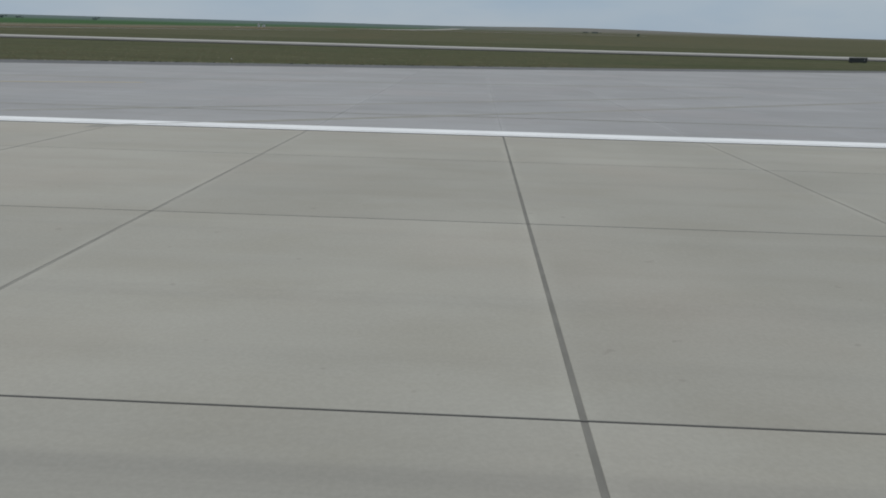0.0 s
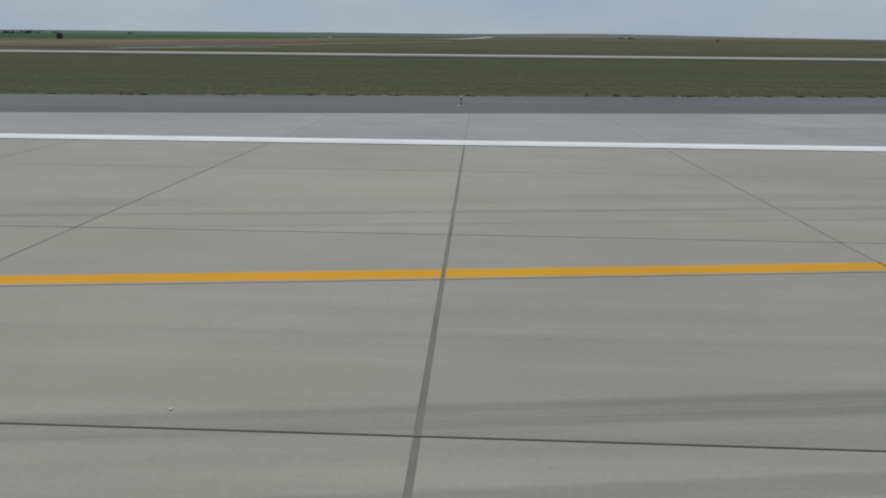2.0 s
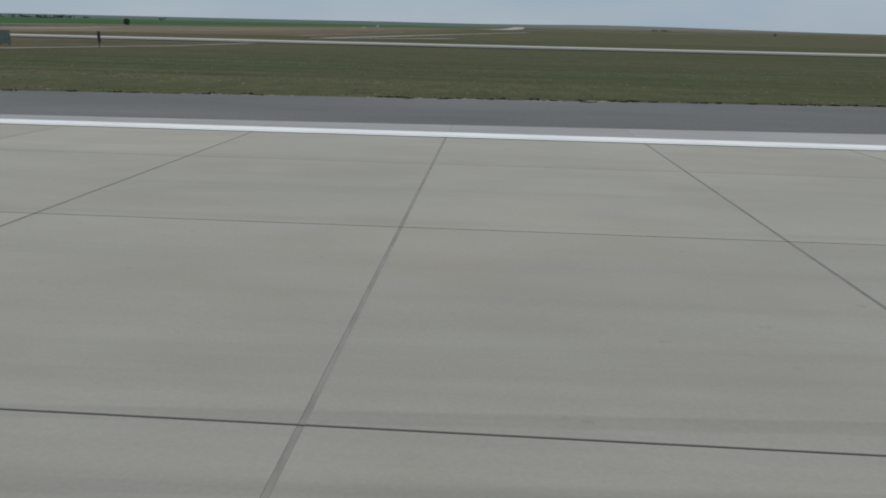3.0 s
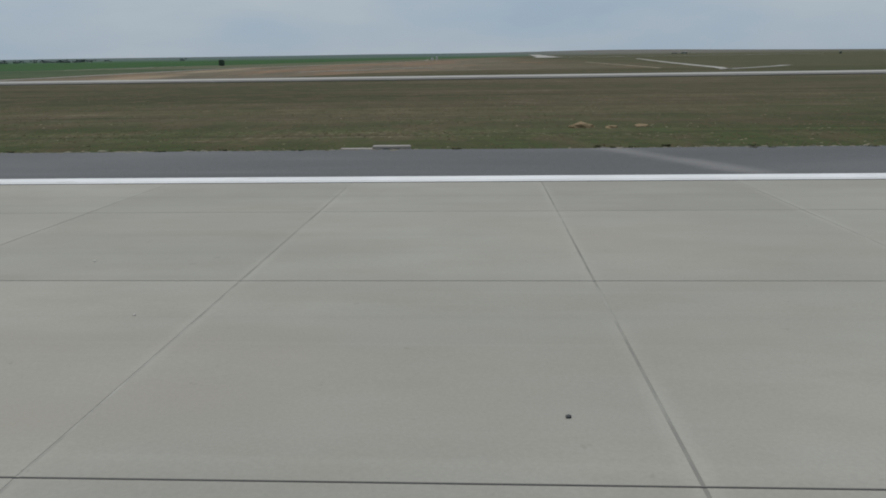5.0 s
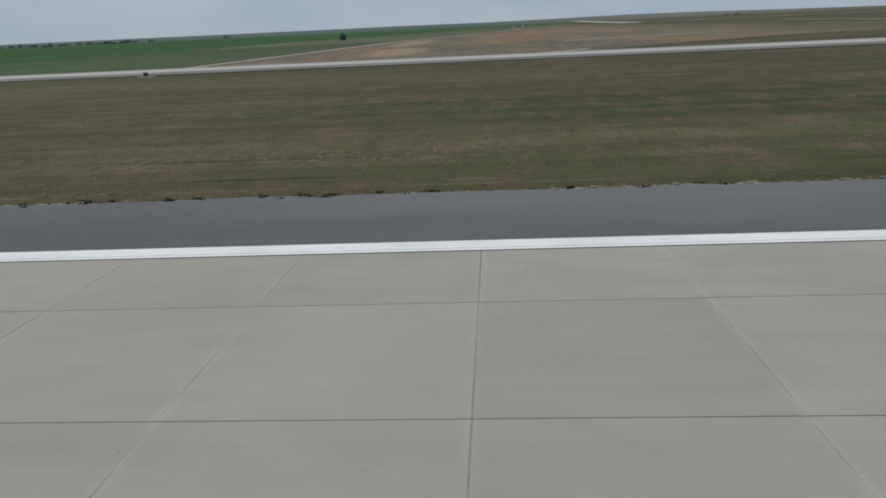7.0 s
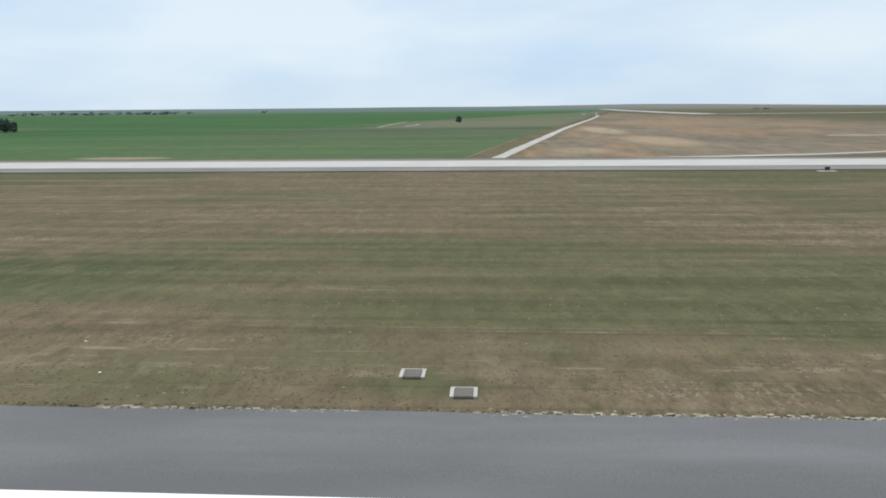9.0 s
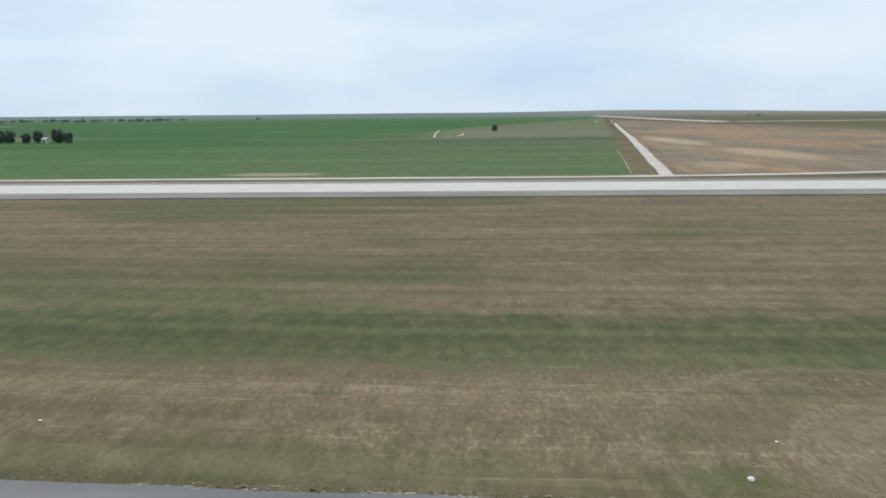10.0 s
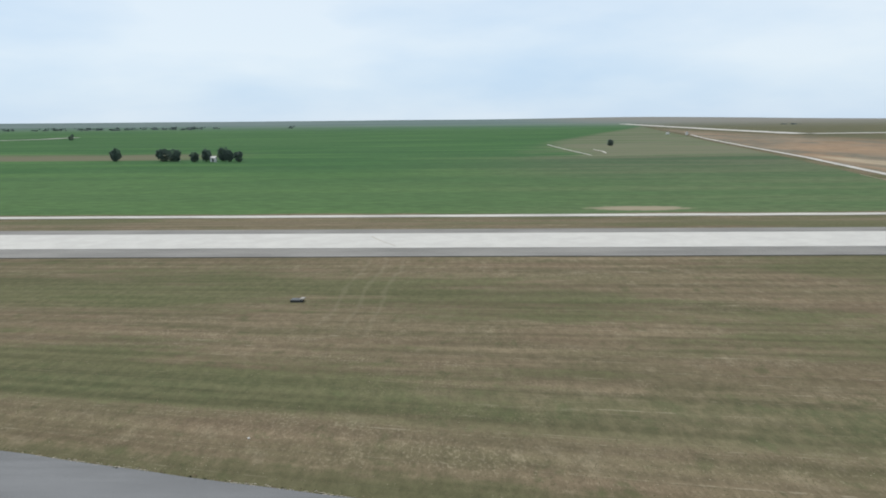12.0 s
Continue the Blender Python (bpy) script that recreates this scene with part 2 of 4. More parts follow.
def ground_material():
    """Dry mown grass, crops, ploughed land and far steppe with haze in its colour."""
    k = Mat("land")
    x, y, z = k.xyz()
    # mown infield; the mower follows the curve of the second turn-off
    away = k.op("MAXIMUM", k.op("MULTIPLY", k.op("ADD", x, 321.0), -1.0), 0.0)
    bend = k.op("MULTIPLY", k.op("MULTIPLY", k.op("MULTIPLY", away, away), 0.00111), k.step(y, 80, 22))
    pass_y = k.op("SUBTRACT", y, bend)
    lay = k.n("ShaderNodeCombineXYZ")
    k.put(lay.inputs[0], x)
    k.put(lay.inputs[1], pass_y)
    lay = lay.outputs[0]
    big = k.noise(0.055, 4, (0.42, 1, 1), 0.5, lay)
    mid = k.noise(0.30, 5, (0.28, 1, 1), 0.6, lay)
    clump = k.noise(1.7, 4, (1.0, 0.36, 1), 0.62, lay)
    fine = k.noise(6.2, 3, (1.0, 0.42, 1), 0.6, lay)
    tuft = k.noise(18.0, 3, (1.0, 0.5, 1), 0.7, lay)
    col = k.mix(k.step(mid, 0.32, 0.68), (0.096, 0.083, 0.048), (0.132, 0.104, 0.066))
    ruddy = k.step(k.noise(0.13, 5, (0.4, 1, 1), 0.6, lay), 0.46, 0.66, 0, 0.65)
    col = k.mix(ruddy, col, (0.118, 0.088, 0.057))
    motley = k.noise(0.75, 5, (0.75, 0.42, 1), 0.62, lay)
    col = k.mix(k.step(motley, 0.44, 0.32, 0, 0.60), col, (0.070, 0.071, 0.036))
    col = k.mix(k.step(motley, 0.55, 0.68, 0, 0.45), col, (0.165, 0.137, 0.090))
    # soft green patches, some of them large
    field = k.op("ADD", big, k.op("ADD", k.op("MULTIPLY", k.op("SUBTRACT", clump, 0.5), 0.14), k.op("MULTIPLY", k.op("SUBTRACT", mid, 0.5), -0.22)))
    lawn = k.step(field, 0.465, 0.60, 0, 0.72)
    # two strips along the second turn-off: a green one, and one of raked straw nearer the shoulder
    sway = k.op("ADD", pass_y, k.op("ADD", k.op("MULTIPLY", k.op("SUBTRACT", mid, 0.5), 3.4), k.op("MULTIPLY", k.op("SUBTRACT", k.op("ADD", clump, motley), 1.0), 3.2)))
    strip_on = k.step(x, -312, -334)
    grown = k.op("MULTIPLY", k.op("MULTIPLY", k.step(sway, 22.2, 24.2), k.step(sway, 33.5, 28.0)), k.step(k.noise(0.05, 3, (1, 0.5, 1), 0.5, lay), 0.30, 0.54, 0.22, 0.96))
    grown = k.op("MULTIPLY", grown, k.step(x, -384, -412, 1.0, 0.30))
    verge = k.op("MULTIPLY", k.step(sway, 17.6, 15.8, 0, 0.55), k.step(x, -338, -352))
    lawn = k.op("MAXIMUM", k.op("MULTIPLY", lawn, k.op("SUBTRACT", 1.0, k.op("MULTIPLY", strip_on, k.step(sway, 24.5, 23.0, 0, 0.85)))), k.op("MULTIPLY", strip_on, k.op("MAXIMUM", grown, verge)))
    raked = k.op("MULTIPLY", k.op("MULTIPLY", k.step(sway, 16.4, 17.8), k.step(pass_y, 22.9, 22.5)), k.step(x, -332, -345))
    for ex, ey, rx, ry in ((-329.1, 16.4, 1.6, 1.3), (-341.5, 15.6, 2.4, 1.2), (-312.0, 15.6, 2.2, 1.0), (-452.0, 63.0, 16.0, 4.5)):
        ax = k.op("DIVIDE", k.op("SUBTRACT", x, ex), rx)
        ay = k.op("DIVIDE", k.op("SUBTRACT", y, ey), ry)
        dd = k.op("ADD", k.op("ADD", k.op("MULTIPLY", ax, ax), k.op("MULTIPLY", ay, ay)), k.op("ADD", k.op("MULTIPLY", mid, 0.9), k.op("MULTIPLY", clump, 0.6)))
        lawn = k.op("MAXIMUM", lawn, k.step(dd, 1.85, 0.65, 0, 0.90))
    # greener sward along the first half of the runway
    lush = k.op("MULTIPLY", k.step(x, -300, -225), k.step(k.op("ADD", pass_y, k.op("MULTIPLY", mid, 26)), 92, 44, 0.72, 1.0))
    lush = k.op("MULTIPLY", lush, k.step(k.op("ADD", big, k.op("MULTIPLY", k.op("SUBTRACT", clump, 0.5), 0.3)), 0.36, 0.56, 0.40, 0.92))
    col = k.mix(lawn, col, (0.072, 0.077, 0.036))
    blade = k.op("MULTIPLY", k.op("MULTIPLY", strip_on, grown), k.step(k.op("ADD", motley, k.op("MULTIPLY", k.op("SUBTRACT", clump, 0.5), 0.7)), 0.40, 0.60, 0.85, 0.25))
    col = k.mix(blade, col, (0.056, 0.071, 0.034))
    turf = k.mix(k.step(k.op("ADD", y, k.op("MULTIPLY", mid, 30)), 58, 34), (0.054, 0.055, 0.028), (0.054, 0.066, 0.027))
    turf = k.mix(k.op("MULTIPLY", k.step(motley, 0.46, 0.62), k.step(x, -150, -215, 0.50, 0.85)), turf, (0.098, 0.072, 0.045))
    turf = k.mix(k.step(x, -150, -105, 0, 0.75), turf, (0.056, 0.068, 0.030))
    lush = k.op("MAXIMUM", lush, k.step(x, -150, -105, 0, 0.80))
    col = k.mix(lush, col, turf)
    # straw, thick in some passes of the mower and thin in the green
    bare_of = k.op("SUBTRACT", 1.0, k.op("MULTIPLY", k.op("MAXIMUM", lawn, k.op("MULTIPLY", lush, 0.8)), 0.85))
    thick = k.step(k.noise(0.20, 4, (0.30, 1, 1), 0.55, lay), 0.50, 0.64, 0.16, 1.0)
    thick = k.op("MULTIPLY", thick, k.step(motley, 0.40, 0.58, 0.35, 1.0))
    rows = k.op("ABSOLUTE", k.op("SUBTRACT", k.op("FRACT", k.op("ADD", k.op("DIVIDE", pass_y, 0.74), k.op("MULTIPLY", k.noise(0.10, 3, (0.5, 1, 1), 0.5, lay), 0.9))), 0.5))
    thick = k.op("MAXIMUM", thick, k.op("MULTIPLY", raked, k.step(rows, 0.34, 0.12, 0.10, 0.62)))
    mown = k.step(x, -285, -325, 1.0, 0.66)
    straw = k.op("MULTIPLY", k.op("MULTIPLY", k.op("MULTIPLY", thick, mown), bare_of), k.step(fine, 0.51, 0.64, 0, 0.60))
    col = k.mix(straw, col, (0.250, 0.212, 0.146))
    col = k.mix(k.op("MULTIPLY", mown, k.step(fine, 0.46, 0.34, 0, 0.42)), col, (0.052, 0.054, 0.029))
    col = k.scale(col, k.step(clump, 0.28, 0.72, 0.86, 1.14))
    col = k.scale(col, k.step(tuft, 0.30, 0.70, 0.92, 1.08))
    # faint lanes left by the mower, and thin broken swaths between them
    lane = k.noise(1.0, 2, (0.016, 0.62, 1), 0.5, lay)
    col = k.scale(col, k.step(lane, 0.30, 0.70, 0.86, 1.12))
    swath = k.op("ABSOLUTE", k.op("SUBTRACT", k.noise(1.0, 3, (0.010, 0.50, 1), 0.5, lay), 0.5))
    swath = k.op("MULTIPLY", k.step(swath, 0.010, 0.002), k.step(k.noise(1.6, 5, (0.5, 0.6, 1), 0.7, lay), 0.46, 0.62, 0, 0.42))
    col = k.mix(k.op("MULTIPLY", swath, bare_of), col, (0.26, 0.225, 0.16))
    dark_row = k.op("ABSOLUTE", k.op("SUBTRACT", k.noise(1.0, 3, (0.007, 0.36, 1), 0.5, lay), 0.47))
    col = k.mix(k.op("MULTIPLY", k.step(dark_row, 0.008, 0.002, 0, 0.65), k.step(x, -330, -230, 0.3, 1.0)), col, (0.034, 0.036, 0.020))
    # wheel ruts across the grass
    rut = k.op("ABSOLUTE", k.op("SUBTRACT", k.op("FRACT", k.op("DIVIDE", k.op("ADD", k.op("ADD", x, 433.0), k.op("MULTIPLY", k.noise(0.07, 3), 2.4)), 1.9)), 0.5))
    rutm = k.op("MULTIPLY", k.step(k.op("ADD", rut, k.op("MULTIPLY", k.noise(0.7, 5, (1, 0.4, 1)), 0.34)), 0.34, 0.20), k.op("MULTIPLY", k.step(x, -434.7, -434.1), k.step(x, -428.3, -428.9)))
    rutm = k.op("MULTIPLY", rutm, k.op("MULTIPLY", k.step(y, 46, 56, 0, 0.15), k.step(y, 90, 80)))
    col = k.mix(rutm, col, (0.20, 0.175, 0.12))
    # darker sward by the second turn-off
    low = k.op("MULTIPLY", k.step(x, -360, -400, 0, 0.55), k.step(k.op("ADD", y, k.op("MULTIPLY", k.noise(0.12, 4, (0.4, 1, 1)), 16)), 36, 24))
    col = k.mix(low, col, (0.062, 0.066, 0.034))
    # worn ring round the distance sign
    dx = k.op("ADD", x, 335.8)
    dy = k.op("SUBTRACT", y, 17.1)
    rr = k.op("SQRT", k.op("ADD", k.op("MULTIPLY", dx, dx), k.op("MULTIPLY", dy, dy)))
    rr = k.op("ADD", rr, k.op("MULTIPLY", k.noise(0.9, 4), 1.3))
    ring = k.op("MAXIMUM", k.step(rr, 3.9, 3.1, 0, 0.32), k.step(k.op("ABSOLUTE", k.op("SUBTRACT", rr, 3.75)), 0.45, 0.10, 0, 0.60))
    ring = k.op("MAXIMUM", ring, k.step(k.op("ABSOLUTE", k.op("SUBTRACT", rr, 7.3)), 0.45, 0.1, 0, 0.36))
    col = k.mix(ring, col, k.scale(k.mix(0.0, (0.152, 0.128, 0.086), (0.152, 0.128, 0.086)), k.step(fine, 0.36, 0.64, 0.78, 1.22)))
    # crops beyond the track, left of the field road
    wob = k.op("MULTIPLY", k.op("SUBTRACT", k.noise(0.03, 5), 0.5), 26.0)
    road_x = k.op("ADD", k.op("MULTIPLY", y, 0.170), -334.5)
    side = k.op("SUBTRACT", k.op("SUBTRACT", road_x, x), k.op("ADD", k.op("MULTIPLY", wob, 0.12), 6.6))
    crop = k.op("MULTIPLY", k.step(k.op("ADD", y, k.op("MULTIPLY", wob, 0.3)), 145.5, 148.5), k.step(side, -1.0, 1.5))
    band = k.noise(0.02, 5, (0.3, 1, 1))
    green = k.mix(k.step(band, 0.36, 0.64), (0.033, 0.082, 0.026), (0.053, 0.110, 0.034))
    green = k.mix(k.step(k.noise(0.16, 6, (0.2, 1, 1)), 0.55, 0.75, 0, 0.5), green, (0.060, 0.114, 0.046))
    green = k.mix(k.step(k.noise(0.009, 4, (0.5, 1, 1)), 0.40, 0.62, 0, 0.6), green, (0.060, 0.112, 0.040))
    # haze of the window glass, painted as an olive-grey fade towards the road
    olive = k.op("MULTIPLY", k.step(k.op("ADD", x, k.op("MULTIPLY", wob, 2.0)), -470, -350, 0, 0.92), k.step(y, 362, 345))
    green = k.mix(olive, green, (0.088, 0.093, 0.058))
    green = k.mix(k.step(k.noise(0.045, 5, (0.12, 1, 1), 0.6), 0.42, 0.62, 0.6, 0.0), green, (0.026, 0.066, 0.027))
    green = k.mix(k.step(k.op("ADD", y, k.op("MULTIPLY", wob, 2.0)), 330, 170, 0, 0.55), green, (0.070, 0.114, 0.044))
    green = k.scale(green, k.step(k.noise(0.5, 5, (0.5, 1, 1), 0.65), 0.3, 0.7, 0.84, 1.15))
    tan = k.op("MULTIPLY", k.step(k.op("ADD", y, k.op("MULTIPLY", wob, 1.5)), 346, 356), k.step(y, 560, 470))
    tan = k.op("MULTIPLY", tan, k.step(k.op("ADD", x, k.op("MULTIPLY", wob, 3.0)), -400, -350))
    tan = k.op("MULTIPLY", tan, k.step(k.noise(0.05, 6, (0.15, 1, 1), 0.6), 0.40, 0.58, 0.0, 0.6))
    green = k.mix(tan, green, (0.155, 0.140, 0.092))
    fallow = k.op("MULTIPLY", k.step(y, 352, 372), k.step(k.op("SUBTRACT", x, k.op("MULTIPLY", k.op("MAXIMUM", k.op("SUBTRACT", y, 560.0), 0.0), 0.30)), -376, -352))
    fallow = k.op("MULTIPLY", fallow, k.step(k.noise(0.03, 6, (0.2, 1, 1), 0.6), 0.34, 0.60, 0.35, 0.92))
    green = k.mix(fallow, green, (0.118, 0.114, 0.075))
    strip = k.op("MULTIPLY", k.step(y, 338, 348), k.step(k.op("ADD", y, k.op("MULTIPLY", wob, 1.5)), 425, 385))
    strip = k.op("MULTIPLY", strip, k.step(x, -520, -580, 0, 0.75))
    green = k.mix(strip, green, (0.125, 0.105, 0.072))
    col = k.mix(crop, col, green)
    # bare land on the other side of the field road
    bare = k.op("MULTIPLY", k.step(y, 146, 154), k.step(k.op("ADD", side, k.op("MULTIPLY", k.op("SUBTRACT", k.noise(0.22, 6, (1, 0.22, 1), 0.68), 0.5), 18.0)), -4.5, -13.0))
    blot = k.noise(0.045, 6, (1, 0.30, 1), 0.64)
    crumb = k.noise(0.30, 6, (1, 0.22, 1), 0.70)
    brown = k.mix(k.step(k.noise(0.03, 6, (0.8, 0.5, 1), 0.62), 0.38, 0.62), (0.142, 0.122, 0.090), (0.190, 0.156, 0.112))
    brown = k.mix(k.step(blot, 0.47, 0.62, 0, 0.8), brown, (0.245, 0.160, 0.100))
    brown = k.mix(k.step(k.noise(0.075, 6, (1, 0.28, 1), 0.66), 0.54, 0.68, 0, 0.5), brown, (0.128, 0.118, 0.080))
    for ex, ey, rx, ry, on, tint in ((-222.0, 400.0, 30.0, 105.0, 0.60, (0.265, 0.172, 0.106)), (-268.0, 300.0, 8.0, 46.0, 0.8, (0.325, 0.265, 0.180)),
                                     (-264.0, 215.0, 11.0, 34.0, 0.75, (0.330, 0.250, 0.165)), (-290.0, 172.0, 8.0, 13.0, 0.6, (0.300, 0.240, 0.160)),
                                     (-160.0, 374.0, 11.0, 16.0, 0.6, (0.320, 0.265, 0.190))):      # stubble left standing, ploughed red earth
        ax = k.op("DIVIDE", k.op("SUBTRACT", x, ex), rx)
        ay = k.op("DIVIDE", k.op("SUBTRACT", y, ey), ry)
        dd = k.op("ADD", k.op("ADD", k.op("MULTIPLY", ax, ax), k.op("MULTIPLY", ay, ay)), k.op("MULTIPLY", crumb, 1.9))
        brown = k.mix(k.step(dd, 2.0, 1.2, 0, on), brown, tint)
    brown = k.scale(brown, k.step(crumb, 0.34, 0.66, 0.78, 1.06))
    east = k.op("MULTIPLY", bare, k.step(x, -110, -190, 0.15, 0.9))
    col = k.mix(east, col, brown)
    # pale bare patch by the track
    px = k.op("DIVIDE", k.op("ADD", x, 387.0), 12.0)
    py = k.op("DIVIDE", k.op("SUBTRACT", y, 154.0), 4.5)
    pd = k.op("ADD", k.op("ADD", k.op("MULTIPLY", px, px), k.op("MULTIPLY", py, py)), k.op("MULTIPLY", k.noise(0.5, 4), 1.2))
    col = k.mix(k.step(pd, 1.6, 0.9, 0, 0.8), col, (0.245, 0.200, 0.145))
    # far steppe; aerial haze is mixed into its blue-grey and brown-grey tones
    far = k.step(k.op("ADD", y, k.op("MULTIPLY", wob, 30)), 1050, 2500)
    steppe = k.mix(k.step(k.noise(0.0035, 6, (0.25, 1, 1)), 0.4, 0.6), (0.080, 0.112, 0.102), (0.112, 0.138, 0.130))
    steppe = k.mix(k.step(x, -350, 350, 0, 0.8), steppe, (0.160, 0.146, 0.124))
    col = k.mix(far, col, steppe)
    return k.done(col, 0.95, k.op("ADD", k.op("MULTIPLY", fine, 0.7), k.op("MULTIPLY", tuft, 0.3)), 0.3, 0.06, gloss=0.04)


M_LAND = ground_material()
TONE = (0.308, 0.295, 0.254)
M_SLAB = concrete_material("runway_concrete", TONE, False)
M_SLAB_REST = concrete_material("runway_concrete_rest", TONE, True)
M_EXIT = concrete_material("exit_concrete", (0.284, 0.282, 0.278), True)
M_EXIT_ONE = concrete_material("exit_slab_concrete", (0.284, 0.282, 0.278), False)
M_TAXI = concrete_material("taxiway_concrete", (0.385, 0.370, 0.338), True, False)
M_PAD = concrete_material("pad_concrete", (0.395, 0.36, 0.325), False, False)
M_LAMPBASE = concrete_material("lamp_base_concrete", (0.34, 0.325, 0.295), False, False)
M_SMEAR = concrete_material("dirty_concrete", (0.31, 0.29, 0.25), False, False)
M_ASPHALT = asphalt_material("shoulder_asphalt", (0.122, 0.122, 0.121))
M_OLDASPHALT = asphalt_material("old_asphalt", (0.162, 0.154, 0.138))
M_LINKROAD = asphalt_material("grey_chippings", (0.205, 0.190, 0.188))
M_CLOD = asphalt_material("dry_soil", (0.245, 0.205, 0.14))
M_CRUMB = asphalt_material("pale_soil", (0.34, 0.30, 0.23))
M_HEAP = asphalt_material("ochre_soil", (0.215, 0.155, 0.085))
M_GRAVEL = asphalt_material("gravel", (0.36, 0.34, 0.30))
M_WHITE = paint_material("white_paint", (0.70, 0.70, 0.69), (0.48, 0.47, 0.45))
M_YELLOW = paint_material("yellow_paint", (0.58, 0.285, 0.008), (0.45, 0.27, 0.05), True)
M_FADED = paint_material("worn_yellow_paint", (0.345, 0.300, 0.215), (0.315, 0.305, 0.28))
M_OLDWHITE = paint_material("worn_white_paint", (0.385, 0.375, 0.345), (0.33, 0.32, 0.29))
M_SEAL = plain_material("joint_sealant", (0.045, 0.043, 0.04), 0.8)
JOINT_HASH = 0.4040


def joint_material():
    """Mortar in the cross joints: grey, pale where it has crumbled, thin edges broken."""
    k = Mat("joint_mortar")
    age = k.noise(0.9, 5, (0.35, 0.8, 1))
    col = k.mix(k.step(age, 0.36, 0.64), (0.222, 0.212, 0.185), k.mix(k.step(k.xyz()[0], -105, -145), (0.240, 0.230, 0.202), (0.312, 0.300, 0.264)))
    x, y, z = k.xyz()      # each joint has aged in its own way; those further on were sealed later
    count = k.op("ROUND", k.op("DIVIDE", x, SLAB))
    own = k.op("ABSOLUTE", k.op("SUBTRACT", k.op("MULTIPLY", k.op("FRACT", k.op("MULTIPLY", count, JOINT_HASH)), 2.0), 1.0))
    col = k.scale(col, k.step(own, 0.0, 1.0, 1.12, 0.84))
    col = k.scale(col, k.step(x, -90, -150, 0.84, 1.02))
    col = k.scale(col, k.step(k.noise(14, 5, (1, 0.35, 1)), 0.3, 0.7, 0.88, 1.10))
    return k.done(col, 0.9, k.noise(40, 3), 0.2, 0.003, gloss=0.25)


M_SEAL_T = joint_material()
M_SEAL_E = concrete_material("exit_mortar", (0.290, 0.288, 0.284), False, False)
M_DARK = plain_material("dark_metal", (0.03, 0.033, 0.032), 0.55)
M_GREYPANEL = plain_material("grey_panel", (0.125, 0.115, 0.100), 0.9, gloss=0.1)
M_SIGNGREY = plain_material("sign_grey", (0.19, 0.18, 0.125), 0.85, gloss=0.1)
M_OLDCOVER = plain_material("old_cover_concrete", (0.24, 0.225, 0.195), 0.9, gloss=0.1)
M_GREENBOX = plain_material("green_enamel", (0.175, 0.195, 0.185), 0.5)
M_SIGNYELLOW = plain_material("sign_yellow", (0.50, 0.30, 0.06), 0.5)
M_STEEL = plain_material("zinc_steel", (0.35, 0.35, 0.34), 0.5, 0.6)
M_LENS = plain_material("lamp_glass", (0.62, 0.62, 0.58), 0.2)
def rubber_material():
    """Rubber dragged over concrete in fine broken strands."""
    k = Mat("tyre_rubber")
    s = k.noise(1.0, 5, (0.25, 26, 1), 0.7)
    col = k.mix(k.step(s, 0.36, 0.66), (0.222, 0.214, 0.190), (0.290, 0.281, 0.248))
    return k.done(col, 0.85, gloss=0.2)


M_RUBBER = rubber_material()
M_BARK = plain_material("bark", (0.075, 0.058, 0.042), 0.9)
M_HOUSE = plain_material("whitewash", (0.62, 0.61, 0.58), 0.8)
M_STONE = plain_material("pale_stone", (0.50, 0.48, 0.43), 0.85)
M_ROOF = plain_material("roof_tin", (0.32, 0.31, 0.30), 0.6)


# ---- mesh helpers ----
def link(name, bm, material, parent=None, label=""):
    me = bpy.data.meshes.new(name)
    bm.normal_update()
    bm.to_mesh(me)
    bm.free()
    me.materials.append(material)
    ob = new(name, me)
    if parent is not None:
        ob.parent = parent
    if label:
        ob["label"] = label
    return ob


def part(name, bm, material, parent, label=""):
    return link(name, bm, material, parent, label)


def base(name, x, y, z, turn=0.0):
    ob = new(name)
    ob.matrix_basis = pose(x, y, z, 0, 0, turn)
    return ob


def add_box(bm, x0, x1, y0, y1, z0, z1, bevel=0.0):
    r = bmesh.ops.create_cube(bm, size=1.0)
    bmesh.ops.scale(bm, vec=(x1 - x0, y1 - y0, z1 - z0), verts=r["verts"])
    bmesh.ops.translate(bm, vec=((x0 + x1) / 2, (y0 + y1) / 2, (z0 + z1) / 2), verts=r["verts"])
    if bevel:
        es = list({e for v in r["verts"] for e in v.link_edges})
        bmesh.ops.bevel(bm, geom=es, offset=bevel, segments=1, affect="EDGES", profile=0.5)
    return bm


def box(x0, x1, y0, y1, z0, z1, bevel=0.01):
    return add_box(bmesh.new(), x0, x1, y0, y1, z0, z1, bevel)


def tube(r0, r1, z0, z1, sides=12, x=0.0, y=0.0, bevel=0.0):
    bm = bmesh.new()
    r = bmesh.ops.create_cone(bm, cap_ends=True, segments=sides, radius1=r0, radius2=r1, depth=z1 - z0)
    bmesh.ops.translate(bm, vec=(x, y, (z0 + z1) / 2), verts=r["verts"])
    if bevel:
        es = [e for e in bm.edges if abs(e.verts[0].co.z - e.verts[1].co.z) < 1e-6]
        bmesh.ops.bevel(bm, geom=es, offset=bevel, segments=2, affect="EDGES", profile=0.5)
    return bm


